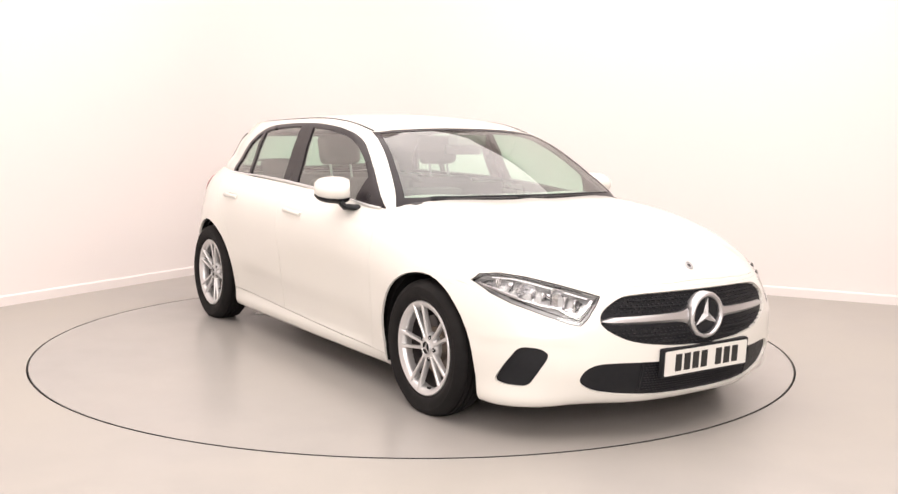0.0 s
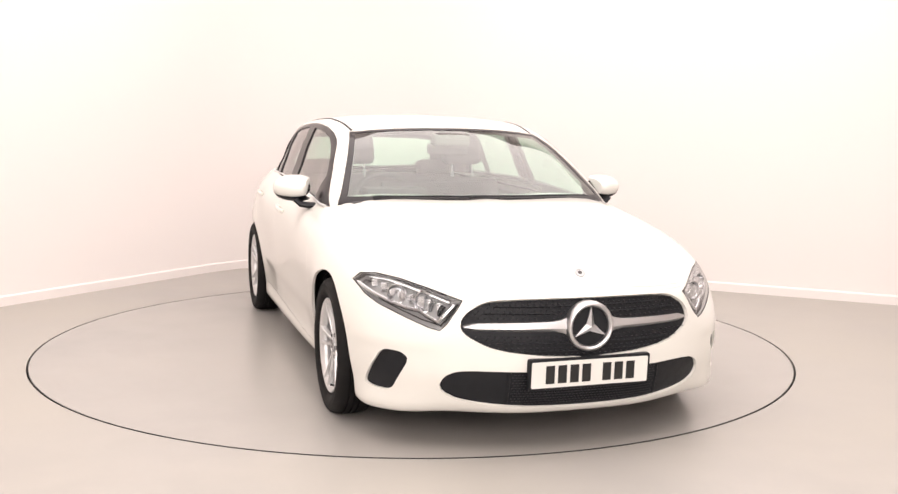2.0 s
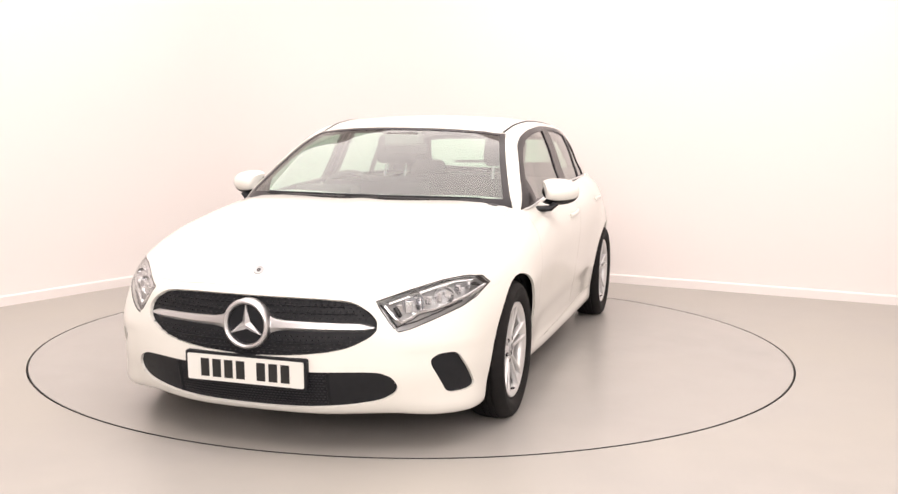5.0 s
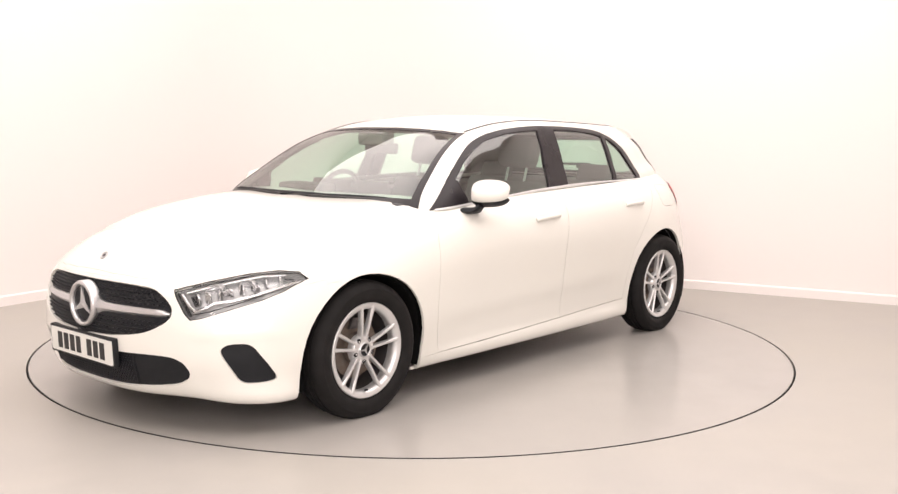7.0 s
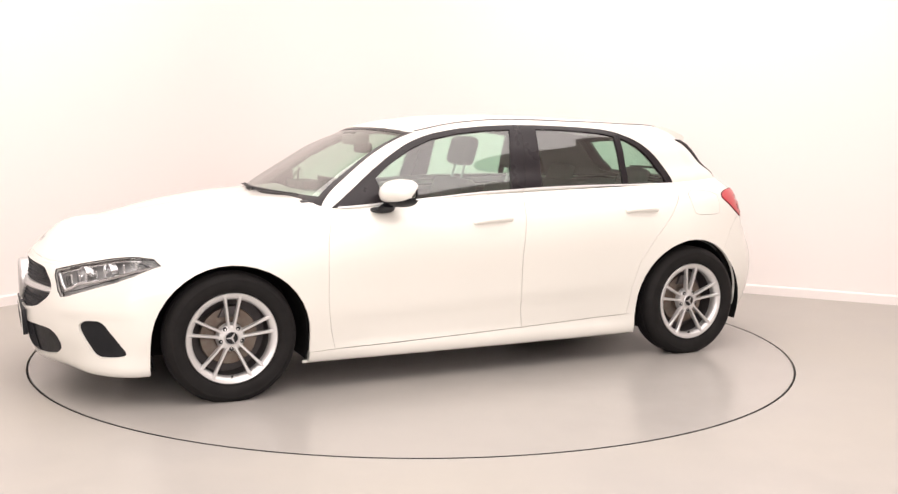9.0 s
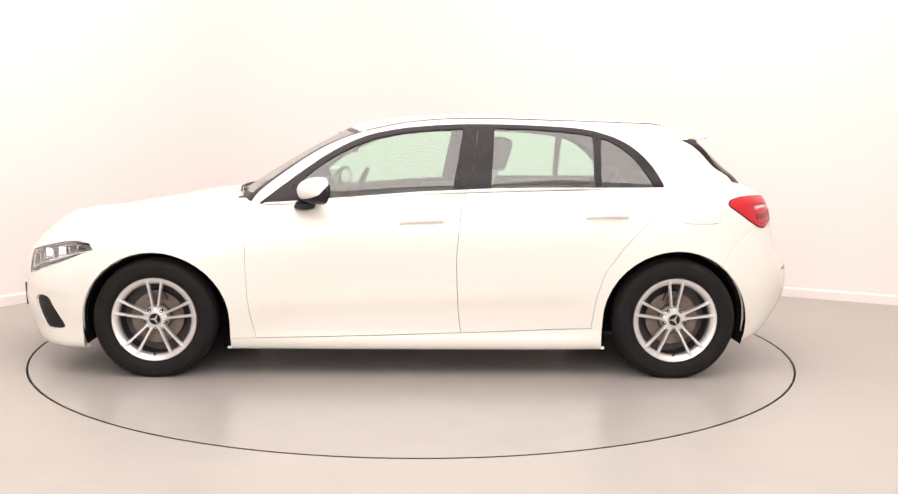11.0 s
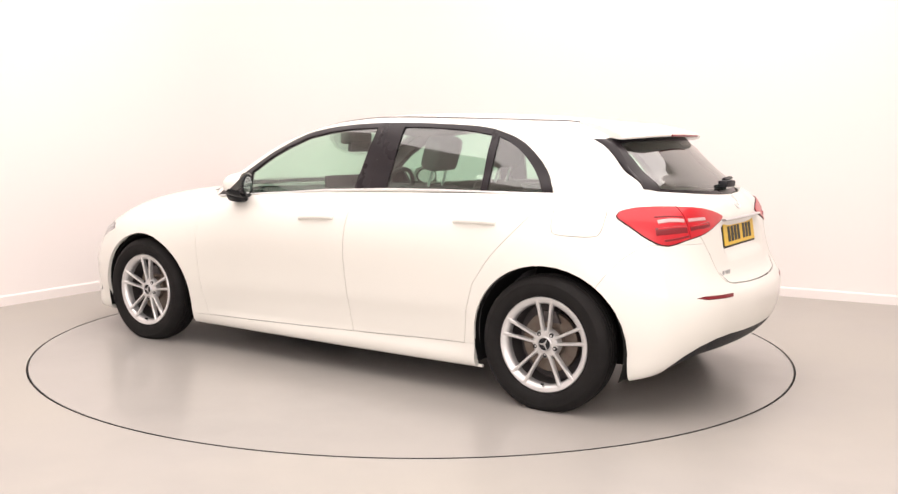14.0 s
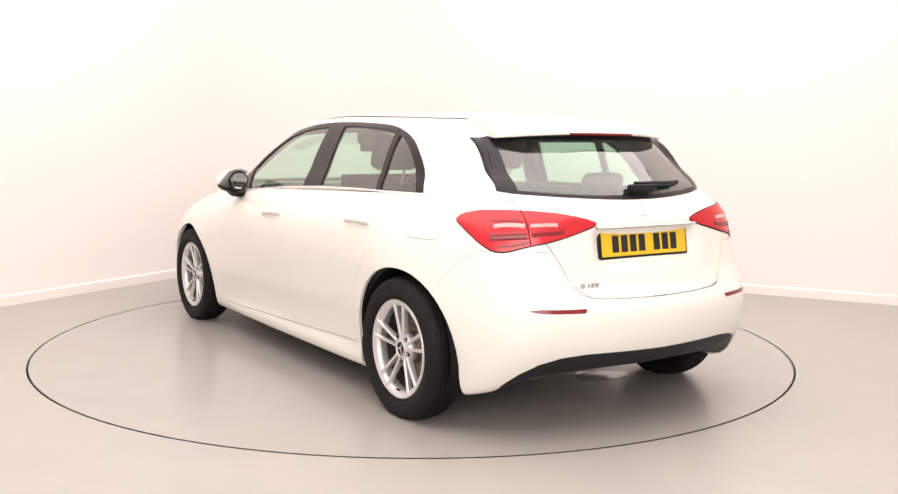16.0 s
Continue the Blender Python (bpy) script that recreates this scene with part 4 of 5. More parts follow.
def build_nose(car, bumper, low):
    # headlamps
    for side in ("left", "right"):
        sg = 1 if side == "left" else -1
        housing = panel("headlamp", LOW, low["headlamp"], LAMP_GREY, car, side, "clear headlamp with silver reflectors and dark border", inset=.045, gap=-.012, rim=0)
        panel("lens", LOW, low["headlamp"], LENS, housing, side, "clear plastic lens", inset=.002, gap=.001, rim=0)
        bm = bmesh.new()
        outline = HEAD + HEAD[:1]
        path = []
        for (y0, z0), (y1, z1) in zip(outline, outline[1:]):
            for k in range(3):
                p, nn = on_end(y0 + (y1 - y0) * k / 3, z0 + (z1 - z0) * k / 3, True, TREE_LOW)
                q = p - nn * .004
                path.append((q.x, q.y * sg, q.z))
        path.append(path[0])
        tube(bm, path, .0035, .0035, 6, cap=False)
        part("lamp_seal", bm, PLASTIC, housing, "black lamp border")
        for y, z, r in ((.640, .618, .040), (.728, .640, .038)):
            p, nn = on_end(y, z, True, TREE_LOW)
            q = p - nn * .03
            bm = bmesh.new()
            lathe(bm, [(.001, -.022), (r * .5, -.018), (r * .85, -.004), (r, .012), (r * 1.08, .013), (r * 1.1, -.02)], 24, "x")
            turn = Matrix.Rotation(radians(20), 4, "Z")
            bmesh.ops.transform(bm, matrix=Matrix.Diagonal((1, sg, 1, 1)) @ Matrix.Translation(q) @ turn, verts=bm.verts[:])
            part("reflector_bowl", bm, SILVER_REFL, housing, "silver reflector")
        # daytime light guide along the lower edge
        pts = []
        for y, z in ((.845, .655), (.80, .622), (.75, .598), (.70, .58), (.655, .573), (.63, .552), (.60, .536), (.575, .556), (.535, .605)):
            p, nn = on_end(y, z, True, TREE_LOW)
            q = p - nn * .012
            pts.append((q.x, q.y * sg, q.z))
        bm = tube(bmesh.new(), pts, .008, .009, 8)
        part("light_guide", bm, SILVER_REFL, housing, "pale daytime light guide")
        pts = []
        for y, z in ((.80, .690), (.74, .690), (.68, .672), (.60, .642), (.545, .618)):
            p, nn = on_end(y, z, True, TREE_LOW)
            q = p - nn * .022
            pts.append((q.x, q.y * sg, q.z))
        bm = tube(bmesh.new(), pts, .016, .007, 8)
        part("upper_reflector", bm, SILVER_REFL, housing)
        # dark bezel at the inner end and along the lower edge
        for name, line, r in (("bezel", ((.520, .612), (.545, .578), (.572, .540), (.590, .520)), .008), ("bezel", ((.590, .524), (.65, .541), (.72, .572), (.79, .606)), .004),
                              ("bezel", ((.572, .602), (.585, .580), (.598, .560)), .0105), ("bezel", ((.838, .655), (.824, .670), (.806, .674)), .0105)):
            pts = []
            for y, z in line:
                p, nn = on_end(y, z, True, TREE_LOW)
                q = p - nn * (.012 if r < .010 else .024)
                pts.append((q.x, q.y * sg, q.z))
            part(name, tube(bmesh.new(), pts, r, r * .6, 8), PLASTIC, housing, "dark lamp bezel")
        # fluted facets above the light guide
        rnd = random.Random(5)
        for i in range(8):
            y = .592 + .0296 * i
            top, low_z = .612 + .36 * (y - .585), .562 + .42 * (y - .585)
            p, nn = on_end(y, (top + low_z) / 2, True, TREE_LOW)
            q = p - nn * .030
            m = Matrix.Translation((q.x, q.y * sg, q.z)) @ Matrix.Rotation(rnd.uniform(-.35, .35), 4, "Z") @ Matrix.Rotation(rnd.uniform(-.15, .15), 4, "Y")
            part("lamp_facet", box(bmesh.new(), 0, 0, 0, .010, .027, (top - low_z) * rnd.uniform(.8, 1.1), .002, m, 1), SILVER_REFL, housing)
        # side vents
        panel("air_vent", LOW, low["fog"], PLASTIC, bumper, side, "black plastic corner vent", inset=.012, gap=0, rim=0)
    # radiator grille
    grille = panel("grille", LOW, low["grille"], PLASTIC, car, "both", "black radiator grille with small silver pins", inset=.016, gap=-.004, rim=0)
    bm = bmesh.new()
    rowz = 0
    z = .410
    while z < .628:
        y = -.50 + (.0125 if rowz % 2 else 0)
        while y <= .50:
            if inside((abs(y), z), GRILLE) and (y * y + (z - .522) ** 2) > .105 ** 2 and not (.492 < z < .548):
                p, n = on_end(y, z, True, TREE_LOW)
                q = p - n * .012
                box(bm, q.x, q.y, q.z, .010, .006, .003, 0)
            y += .025
        z += .0145
        rowz += 1
    tagged(part("grille_mesh", bm, PIN, grille, "small grey grille pins"), kind="stuff")
    # slats behind the pins
    for z in (.425, .455, .575, .605):
        half = .28 if z < .43 else .40 if z < .5 else .43 if z < .59 else .39
        pts = []
        for i in range(17):
            y = -half + 2 * half * i / 16
            p, n = on_end(y, z, True, TREE_LOW)
            pts.append(p - n * .017)
        part("grille_slat", tube(bmesh.new(), pts, .008, .004, 6), PLASTIC, grille)
    # bar on each side of the emblem
    for sg in (1, -1):
        bm = bmesh.new()
        rings = []
        for i in range(13):
            k = i / 12
            y = .085 + .418 * k
            p, n = on_end(y, .521 - .004 * k, True, TREE_LOW)
            h = .0225 * (1 - k) + .0155 * k if k < .9 else .0162 * max(.25, 1 - ((k - .9) / .1) ** 2)
            if k < .12:
                h += .02 * (1 - k / .12)
            x = p.x - .004 - .006 * k
            rings.append([bm.verts.new((x + a, y * sg, .521 - .002 * k + h * b)) for a, b in ((-.03, -1), (-.004, -.9), (.006, -.3), (.003, .3), (-.006, .9), (-.03, 1))])
        for p, q in zip(rings, rings[1:]):
            for j in range(6):
                bm.faces.new((p[j], p[(j + 1) % 6], q[(j + 1) % 6], q[j]))
        bm.faces.new(rings[0])
        bm.faces.new(rings[-1])
        bmesh.ops.recalc_face_normals(bm, faces=bm.faces[:])
        part("grille_bar", bm, CHROME, grille, "satin silver grille bar", sharp=30)
    # round emblem
    cx, cz = 2.250, .519
    bm = lathe(bmesh.new(), [(.078, -.035), (.080, .0), (.083, .009), (.090, .013), (.097, .010), (.102, .0), (.103, -.035)], 64, "x", cx, 0, cz)
    emblem = part("emblem_ring", bm, CHROME, grille, "large round silver emblem", sharp=50)
    bm = lathe(bmesh.new(), [(.001, -.002), (.05, -.003), (.081, -.008)], 48, "x", cx, 0, cz)
    part("emblem_disc", bm, PLASTIC, emblem, "dark emblem disc")
    bm = bmesh.new()
    centre = bm.verts.new((cx + .012, 0, cz))
    tips = []
    for k in range(3):
        a, b = radians(90 + 120 * k), radians(150 + 120 * k)
        tips.append((bm.verts.new((cx + .005, .079 * math.cos(a), cz + .079 * math.sin(a))), bm.verts.new((cx - .003, .020 * math.cos(b), cz + .020 * math.sin(b)))))
    for k in range(3):
        bm.faces.new((centre, tips[k][0], tips[k][1]))
        bm.faces.new((centre, tips[k][1], tips[(k + 1) % 3][0]))
    for k in range(3):
        for a, b in ((tips[k][0], tips[k][1]), (tips[k][1], tips[(k + 1) % 3][0])):
            bm.faces.new((a, b, bm.verts.new((b.co.x - .012, b.co.y, b.co.z)), bm.verts.new((a.co.x - .012, a.co.y, a.co.z))))
    bmesh.ops.recalc_face_normals(bm, faces=bm.faces[:])
    part("emblem_star", bm, CHROME, emblem, "silver emblem arms", sharp=10)
    # lower intake
    intake = panel("lower_intake", LOW, low["intake"], PLASTIC, bumper, "both", "black lower air intake", inset=.012, gap=-.004, rim=0)
    bm = bmesh.new()
    for j in range(13):
        z = .190 + .0115 * j
        for i in range(74):
            y = -.55 + .015 * i + (.0075 if j % 2 else 0)
            if abs(y) > .32 or not inside((abs(y) + .012, z - .010), INTAKE) or not inside((abs(y), z + .010), INTAKE):
                continue
            p, n = on_end(y, z, True, TREE_LOW)
            q = p - n * .010
            box(bm, q.x, q.y, q.z, .006, .0085, .0035, 0)
    tagged(part("intake_mesh", bm, PIN, intake, "fine dark intake mesh"), kind="stuff")
    for sg in (1, -1):
        pts = []
        for i in range(9):
            p, n = on_end(.335 * sg, .200 + .135 * i / 8, True, TREE_LOW)
            pts.append(p - n * .010)
        part("intake_divider", tube(bmesh.new(), pts, .006, .004, 6), PLASTIC, intake)
    plate(car, (2.262, 0, .334), -3, True)
    # bonnet badge
    p, n = on_end(0, .722, True, TREE_LOW)
    bm = lathe(bmesh.new(), [(.001, .0005), (.014, .0008), (.0165, .003), (.020, .003), (.022, .001), (.022, -.006)], 32, "z")
    turn = n.to_track_quat("Z", "Y").to_matrix().to_4x4()
    bmesh.ops.transform(bm, matrix=Matrix.Translation(p + n * .001) @ turn, verts=bm.verts[:])
    badge = part("bonnet_badge", bm, BADGE, car, "small round silver bonnet badge")
    bm = lathe(bmesh.new(), [(.001, .0022), (.007, .0024), (.009, .0006)], 24, "z")
    bmesh.ops.transform(bm, matrix=Matrix.Translation(p + n * .001) @ turn, verts=bm.verts[:])
    part("badge_disc", bm, ALLOY_DARK, badge, "dark centre")


def build_tail(car, gate, bumper, low, back):
    for side in ("left", "right"):
        sg = 1 if side == "left" else -1
        lamp = panel("tail_lamp", LOW, low["tail_out"], RED, car, side, "red tail lamp", inset=-.006, gap=.002, rim=.03)
        inner = panel("gate_lamp", LOW, low["tail_in"], RED, gate, side, "red inner tail lamp", inset=-.006, gap=.002, rim=.03)

        def lay(name, pts, mat, parent, w, off=.007):
            out = []
            for y, z in pts:
                p, n = on_end(y, z, False, TREE_LOW)
                q = p + n * off
                out.append((Vector((q.x, q.y * sg, q.z)), Vector((n.x, n.y * sg, n.z))))
            strip(parent, name, out, mat, w, .002)
        lay("clear_strip", [(.612, .905), (.64, .907), (.665, .907), (.69, .903), (.705, .899)], CLEARISH, lamp, .0095)
        lay("clear_strip", [(.485, .908), (.52, .909), (.56, .908), (.594, .906)], CLEARISH, inner, .0085)
        lay("clear_rim", [(.612, .921), (.66, .924), (.705, .920)], RED_DARK, lamp, .003, .0078)
        lay("dark_band", [(.612, .868), (.65, .866), (.69, .861), (.725, .857)], RED_DARK, lamp, .018)
        lay("dark_band", [(.46, .882), (.52, .877), (.595, .870)], RED_DARK, inner, .013)
        lay("glow_line", [(.612, .878), (.66, .876), (.715, .868)], RED, lamp, .0035, .0095)
        lay("glow_line", [(.47, .885), (.53, .882), (.595, .878)], RED, inner, .003, .0095)
        lay("dark_band", [(.61, .838), (.66, .826), (.71, .818)], RED_DARK, lamp, .005, .0075)
        panel("reflector", LOW, low["reflector"], RED_DARK, bumper, side, "slim red reflector", inset=-.002, gap=.001)
        # lamp border
        bm = bmesh.new()
        outline = TAIL + TAIL[:1]
        path = []
        for (y0, z0), (y1, z1) in zip(outline, outline[1:]):
            for k in range(2):
                p, nn = on_end(y0 + (y1 - y0) * k / 2, z0 + (z1 - z0) * k / 2, False, TREE_LOW)
                path.append((p.x, p.y * sg, p.z))
        path.append(path[0])
        tube(bm, path, .0035, .0035, 6, cap=False)
        part("lamp_seal", bm, PLASTIC, lamp, "black lamp border")
    plate(car, (-1.994, 0, .817), 9, False)
    # handle bar over the plate
    pts = []
    for i in range(13):
        y = -.30 + .6 * i / 12
        p, n = on_end(y, .895, False, TREE_LOW)
        pts.append((p.x - .012, y, .893))
    part("gate_handle_bar", tube(bmesh.new(), pts, .014, .006, 8), CHROME, gate, "slim bright bar above the plate")
    # round emblem on the gate
    p, n = on_end(0, .965, False, TREE_LOW)
    turn = n.to_track_quat("Z", "Y").to_matrix().to_4x4()
    bm = lathe(bmesh.new(), [(.034, -.004), (.034, .003), (.037, .005), (.040, .003), (.040, -.004)], 40, "z")
    bmesh.ops.transform(bm, matrix=Matrix.Translation(p) @ turn, verts=bm.verts[:])
    em = part("gate_emblem", bm, BRIGHT, gate, "round silver emblem")
    bm = bmesh.new()
    star_shape(bm, (0, 0, .004), (1, 0, 0), (0, 1, 0), .036, .004)
    bmesh.ops.transform(bm, matrix=Matrix.Translation(p) @ turn, verts=bm.verts[:])
    part("emblem_arms", bm, BRIGHT, em)
    # dark joint along the foot of the tailgate
    lay_seam = []
    for i in range(33):
        y = -.44 + .88 * i / 32
        z = .594 + .010 * (abs(y) / .36) ** 2 + (.05 * max(0, abs(y) - .38) / .06)
        p, n = on_end(y, z, False, TREE_LOW)
        lay_seam.append((p, n))
    strip(gate, "gate_seal", lay_seam, GAP, .0009, .0008, "thin dark tailgate joint")
    # model marking as plain bars
    for k, wdt in enumerate((.022, .008, .018, .018)):
        y = (.40, .370, .350, .326)[k]
        p, n = on_end(y, .655, False, TREE_LOW)
        bm = box(bmesh.new(), p.x - .002, y, .655, .004, wdt, .022, .001)
        part("model_mark", bm, BADGE, gate, "small silver mark")
    # roof spoiler with a lip over the rear window
    bm = bmesh.new()
    rings = []
    for i in range(25):
        k = i / 24
        y = -.515 + 1.03 * k
        e = abs(y) / .515
        xf = -1.345 - .03 * (1 - e ** 2)
        tip = -1.70 + .13 * e ** 3.2
        zf = on_top(xf, y * .93, TREE_CAB)[0].z + .004
        zt = 1.302 - .020 * e ** 2.5
        ring = []
        for a, b in ((0, 0), (.33, .012), (.66, .012), (.93, .004), (1.0, -.006), (.99, -.016), (.88, -.022), (.5, -.035), (.0, -.05)):
            x = xf + (tip - xf) * a
            z = zf + (zt - zf) * a + b
            ring.append(bm.verts.new((x, y, z)))
        rings.append(ring)
    for p, q in zip(rings, rings[1:]):
        for j in range(9):
            bm.faces.new((p[j], p[(j + 1) % 9], q[(j + 1) % 9], q[j]))
    bm.faces.new(rings[0])
    bm.faces.new(rings[-1])
    bmesh.ops.recalc_face_normals(bm, faces=bm.faces[:])
    spoiler = part("roof_spoiler", bm, PAINT, car, "white roof spoiler above the rear window", sharp=50)
    pts = [(-1.699 + .13 * (abs(y) / .555) ** 3.2, y, 1.289) for y in [-.19 + .38 * i / 8 for i in range(9)]]
    part("brake_light", tube(bmesh.new(), pts, .006, .006, 8), RED_DARK, spoiler, "slim dark red brake light")
    # gloss black fins beside the rear window
    for sg in (1, -1):
        bm = bmesh.new()
        rings = []
        for i in range(9):
            k = i / 8
            z = 1.268 - .222 * k
            p, n = on_end(.568 + .051 * k, z, False, TREE_CAB)
            deep = .046 * (1 - k) + .006
            out = .004 * (1 - k) + .002
            rings.append([bm.verts.new((p.x + a, (p.y + b) * sg, z)) for a, b in ((.012, .000), (.006, out), (-deep * .6, out * .6), (-deep, -.010), (-deep * .5, -.03), (.01, -.02))])
        for p, q in zip(rings, rings[1:]):
            for j in range(6):
                bm.faces.new((p[j], p[(j + 1) % 6], q[(j + 1) % 6], q[j]))
        bm.faces.new(rings[0])
        bm.faces.new(rings[-1])
        bmesh.ops.recalc_face_normals(bm, faces=bm.faces[:])
        part("side_fin", bm, BLACK, spoiler, "gloss black fin beside the rear window", sharp=50)
    # rear wiper
    bm = bmesh.new()
    path = []
    for i in range(9):
        k = i / 8
        p, n = on_end(-.025 - .31 * k, 1.052 + .006 * k, False, TREE_CAB)
        path.append(p + n * (.03 - .012 * k))
    tube(bm, path, .010, .007, 8)
    arm = part("rear_wiper", bm, PLASTIC, car, "black rear wiper")
    bm = bmesh.new()
    p, n = on_end(-.025, 1.045, False, TREE_CAB)
    box(bm, p.x - .02, p.y - .04, p.z + .006, .05, .15, .034, .012)
    part("wiper_pivot", bm, PLASTIC, arm)
    path = []
    for i in range(7):
        k = i / 6
        p, n = on_end(-.12 - .26 * k, 1.062, False, TREE_CAB)
        path.append(p + n * .010)
    part("wiper_blade", tube(bmesh.new(), path, .006, .010, 6), PLASTIC, arm)


def build_trims(car, screen):
    # front wipers resting at the foot of the windscreen
    for y0, y1 in ((.60, -.10), (-.02, -.58)):
        path, blade = [], []
        for i in range(11):
            k = i / 10
            y = y0 + (y1 - y0) * k
            p, n = on_end(y, .948 + .004 * math.sin(math.pi * k), True, TREE_CAB)
            path.append(p + n * (.02 - .006 * k))
            p, n = on_end(y0 + (y1 - y0) * (.15 + .85 * k), .957, True, TREE_CAB)
            blade.append(p + n * .008)
        arm = part("windscreen_wiper", tube(bmesh.new(), path, .005, .004, 6), PLASTIC, car, "black windscreen wiper")
        part("wiper_blade", tube(bmesh.new(), blade, .004, .005, 6), PLASTIC, arm)
    # black roof joint strips
    for sg in (1, -1):
        lay = []
        for i in range(30):
            k = i / 29
            x = .295 - 1.665 * k
            p, n = on_top(x, .568 - .09 * max(0, (-x - .6) / .8) ** 1.3 - .020 * max(0, (x + .1) / .35), TREE_CAB)
            lay.append((Vector((p.x, p.y * sg, p.z)), Vector((n.x, n.y * sg, n.z))))
        strip(car, "roof_joint_strip", lay, PLASTIC, .0075, .0030, "thin dark roof joint strip")
    # sensor housing and interior mirror
    p, n = on_end(0, 1.262, True, TREE_CAB)
    bm = box(bmesh.new(), p.x - .085, 0, p.z - .012, .10, .21, .075, .022, None, 3)
    sensor = part("sensor_housing", bm, LINER, screen, "grey sensor housing")
    bm = box(bmesh.new(), p.x - .13, 0, 1.195, .03, .25, .062, .014)
    part("interior_mirror", bm, DASH, sensor, "interior mirror")


def build_inside(car, low, cab):
    # dark linings just inside the outer skin
    for name, keys, mat, label in (("inner_shell", ("wing", "bonnet", "bumper_f", "bumper_r", "sill", "tail_out", "headlamp"), UNDER, "dark inner shell"),
                                   ("door_lining", ("door_f", "door_r", "quarter", "gate", "fuel", "tail_in"), DASH, "dark grey door and boot lining")):
        v, f, n = region(LOW, [f for key in keys for f in low[key]], "both", .05)
        link_mesh(name, v, f, mat, car, label, normals=n)
    v, f, n = region(CAB, cab["roof"], "both", .022, -.004)
    link_mesh("headliner", v, f, LINER, car, "grey headliner and pillar trim", normals=n)
    # floor pan and sills
    bm = bmesh.new()
    box(bm, 0, 0, .20, 1.9, 1.50, .10, .03)
    box(bm, 1.75, 0, .26, .55, .9, .16, .03)
    box(bm, -1.75, 0, .34, .45, .9, .14, .03)
    box(bm, 0, 0, .30, 3.2, .9, .16, .03)
    box(bm, 1.86, 0, .195, .28, 1.22, .03, .008)
    box(bm, 0, 0, .205, 1.9, 1.5, .03, .008)
    part("floor_pan", bm, UNDER, car, "black underbody")
    for cx, cz, r, toe, heel in (FRONT_ARCH, REAR_ARCH):
        for sg in (1, -1):
            bm = bmesh.new()
            rings = []
            for y in (.862, .80, .52):
                more = .0015 if y > .85 else .003
                rings.append([bm.verts.new((cx + math.cos(radians(a)) * (more + (toe if math.cos(radians(a)) > 0 else heel)), y * sg,
                                            max(.17, cz + (r + more) * math.sin(radians(a))))) for a in range(-20, 201, 10)])
            for p, q in zip(rings, rings[1:]):
                for i in range(len(p) - 1):
                    bm.faces.new((p[i], p[i + 1], q[i + 1], q[i]))
            bm.faces.new(rings[-1])
            part("wheel_arch_liner", bm, UNDER, car, "black wheel arch liner")
    # exhaust
    silencer = part("exhaust_silencer", tube(bmesh.new(), [(-1.62, -.10, .262), (-1.63, -.06, .255), (-1.68, .0, .25), (-1.70, .42, .25), (-1.69, .48, .26)], .12, .062, 20), STEEL, car, "worn steel exhaust silencer")
    part("exhaust_pipe", tube(bmesh.new(), [(.6, -.02, .19), (-.9, -.05, .20), (-1.4, -.08, .24), (-1.62, -.08, .258)], .028, .028, 10), STEEL, silencer)
    # dashboard
    bm = bmesh.new()
    box(bm, .72, 0, .84, .55, 1.42, .20, .06, None, 3)
    dash = part("dashboard", bm, DASH, car, "dark dashboard")
    bm = box(bmesh.new(), .62, -.38, .965, .16, .34, .05, .02, None, 2)
    part("instrument_hood", bm, DASH, dash)
    bm = box(bmesh.new(), .52, -.12, .96, .02, .62, .11, .006)
    part("screen_panel", bm, BLACK, dash, "black display panel")
    # steering wheel on the driver's side
    tilt = Matrix.Translation((.40, -.37, .88)) @ Matrix.Rotation(radians(-24), 4, "Y")
    bm = bmesh.new()
    tube(bm, [tilt @ Vector((0, .185 * math.cos(2 * math.pi * i / 40), .185 * math.sin(2 * math.pi * i / 40))) for i in range(41)], .015, .015, 8, cap=False)
    wheel = part("steering_wheel", bm, DASH, dash, "dark steering wheel")
    bm = bmesh.new()
    box(bm, .02, 0, -.01, .05, .14, .11, .02, tilt)
    box(bm, .01, 0, 0, .02, .36, .035, .008, tilt)
    part("wheel_boss", bm, DASH, wheel)
    for y in (-.37, .37):
        build_seat(car, -.11, y)
    # rear bench
    bm = box(bmesh.new(), -.74, 0, .45, .5, 1.26, .18, .05, None, 3)
    bench = part("rear_bench", bm, CLOTH, car, "dark cloth rear bench")
    lean = Matrix.Translation((-1.02, 0, .50)) @ Matrix.Rotation(radians(-24), 4, "Y")
    bm = box(bmesh.new(), 0, 0, .25, .12, 1.26, .54, .05, lean, 3)
    part("bench_back", bm, CLOTH, bench)
    for y in (-.42, .42):
        bm = box(bmesh.new(), .0, y, .57, .08, .26, .14, .04, lean, 3)
        part("headrest", bm, CLOTH, bench)
    # parcel shelf and door cappings
    bm = box(bmesh.new(), -1.45, 0, .965, .46, 1.14, .03, .01)
    part("parcel_shelf", bm, DASH, car, "dark parcel shelf")
    for sg in (1, -1):
        path = []
        for i in range(15):
            x = .66 - 1.95 * i / 14
            p, n = on_side(x, .93 + .05 * i / 14, TREE_LOW)
            path.append((x, (p.y - .075) * sg, .875 + .055 * i / 14))
        part("door_capping", tube(bmesh.new(), path, .05, .025, 8), DASH, car, "dark door capping")


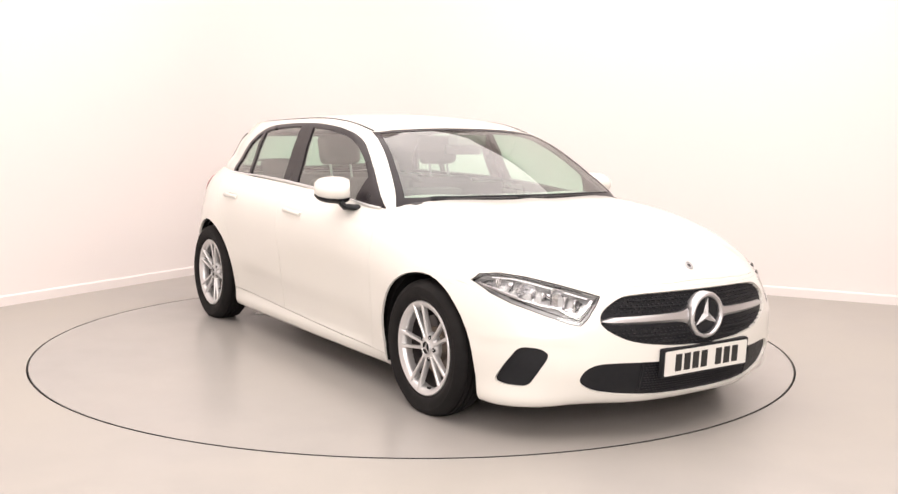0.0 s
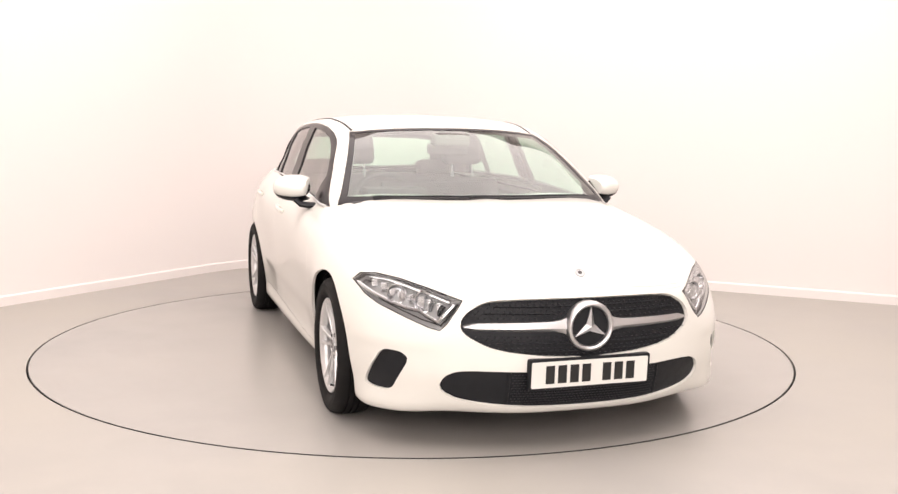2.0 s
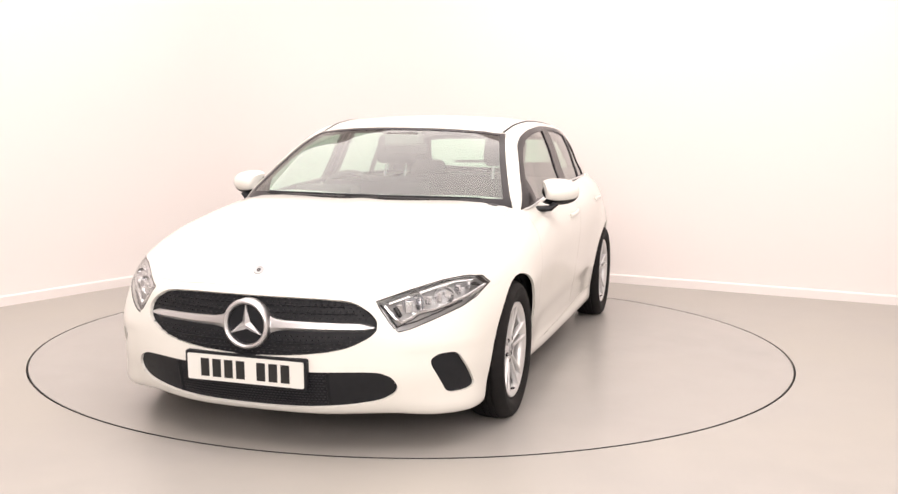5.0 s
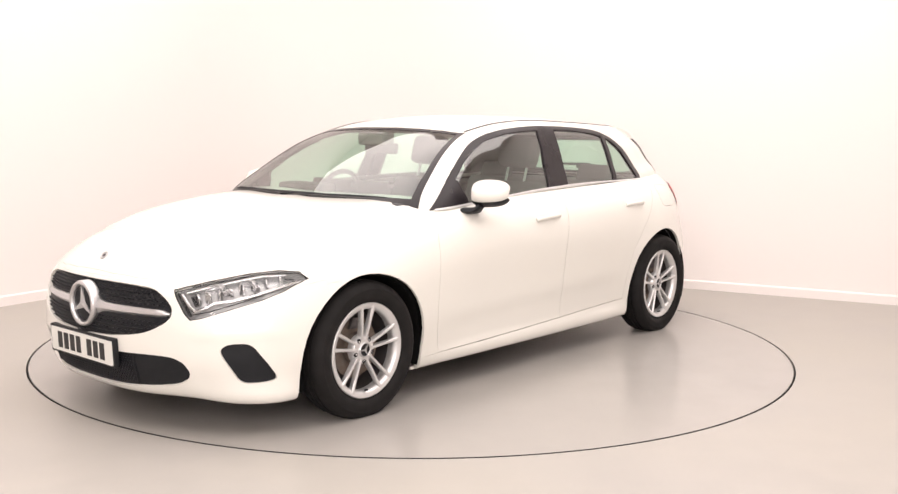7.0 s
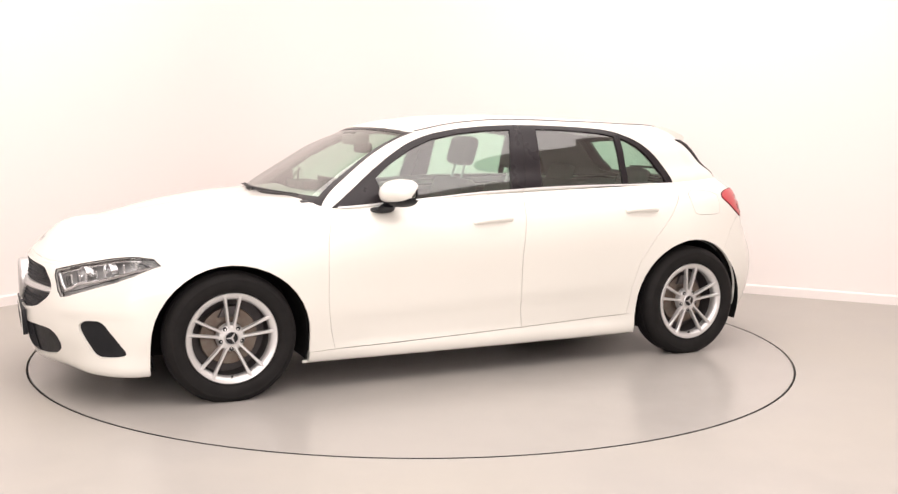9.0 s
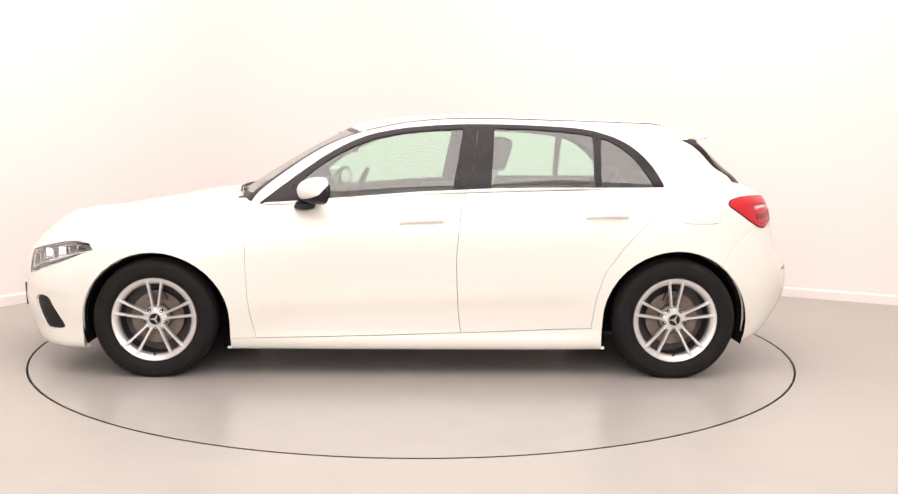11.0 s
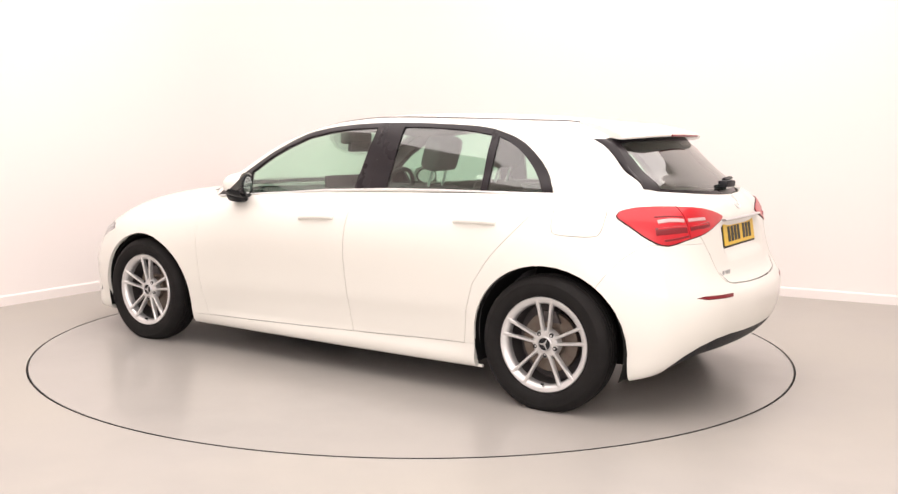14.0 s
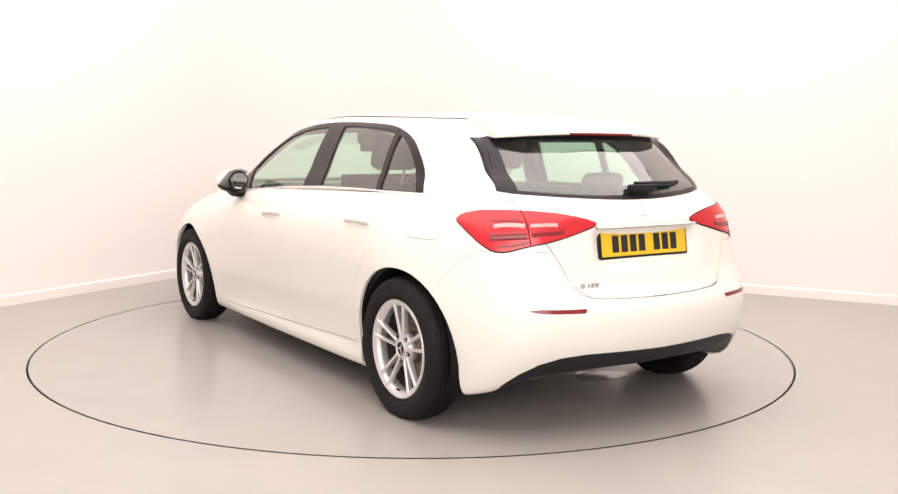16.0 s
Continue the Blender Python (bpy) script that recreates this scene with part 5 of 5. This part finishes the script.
build_room()
turntable = build_turntable()
car = build_car()


# ---- movement ----
TURN = [(0.0, -55.92), (0.5, -57.39), (1.0, -60.74), (1.5, -65.43), (2.0, -71.59), (2.5, -77.31), (3.0, -83.51), (3.5, -89.24), (4.0, -95.42), (4.5, -101.13),
        (5.0, -107.23), (5.2, -109.58), (7.3, -134.12), (7.5, -136.6), (8.0, -142.58), (8.5, -148.26), (9.0, -154.24), (9.2, -156.66), (11.3, -180.66), (11.5, -182.89),
        (12.0, -188.92), (12.5, -194.56), (13.0, -200.62), (13.5, -206.34), (14.0, -212.38), (14.5, -217.97), (15.0, -224.19), (15.5, -229.91), (16.0, -235.98)]


def motions():
    for thing in (car, turntable):
        walk(thing, [(t, pose(TX, TY, 0, 0, 0, a)) for t, a in TURN])


motions()
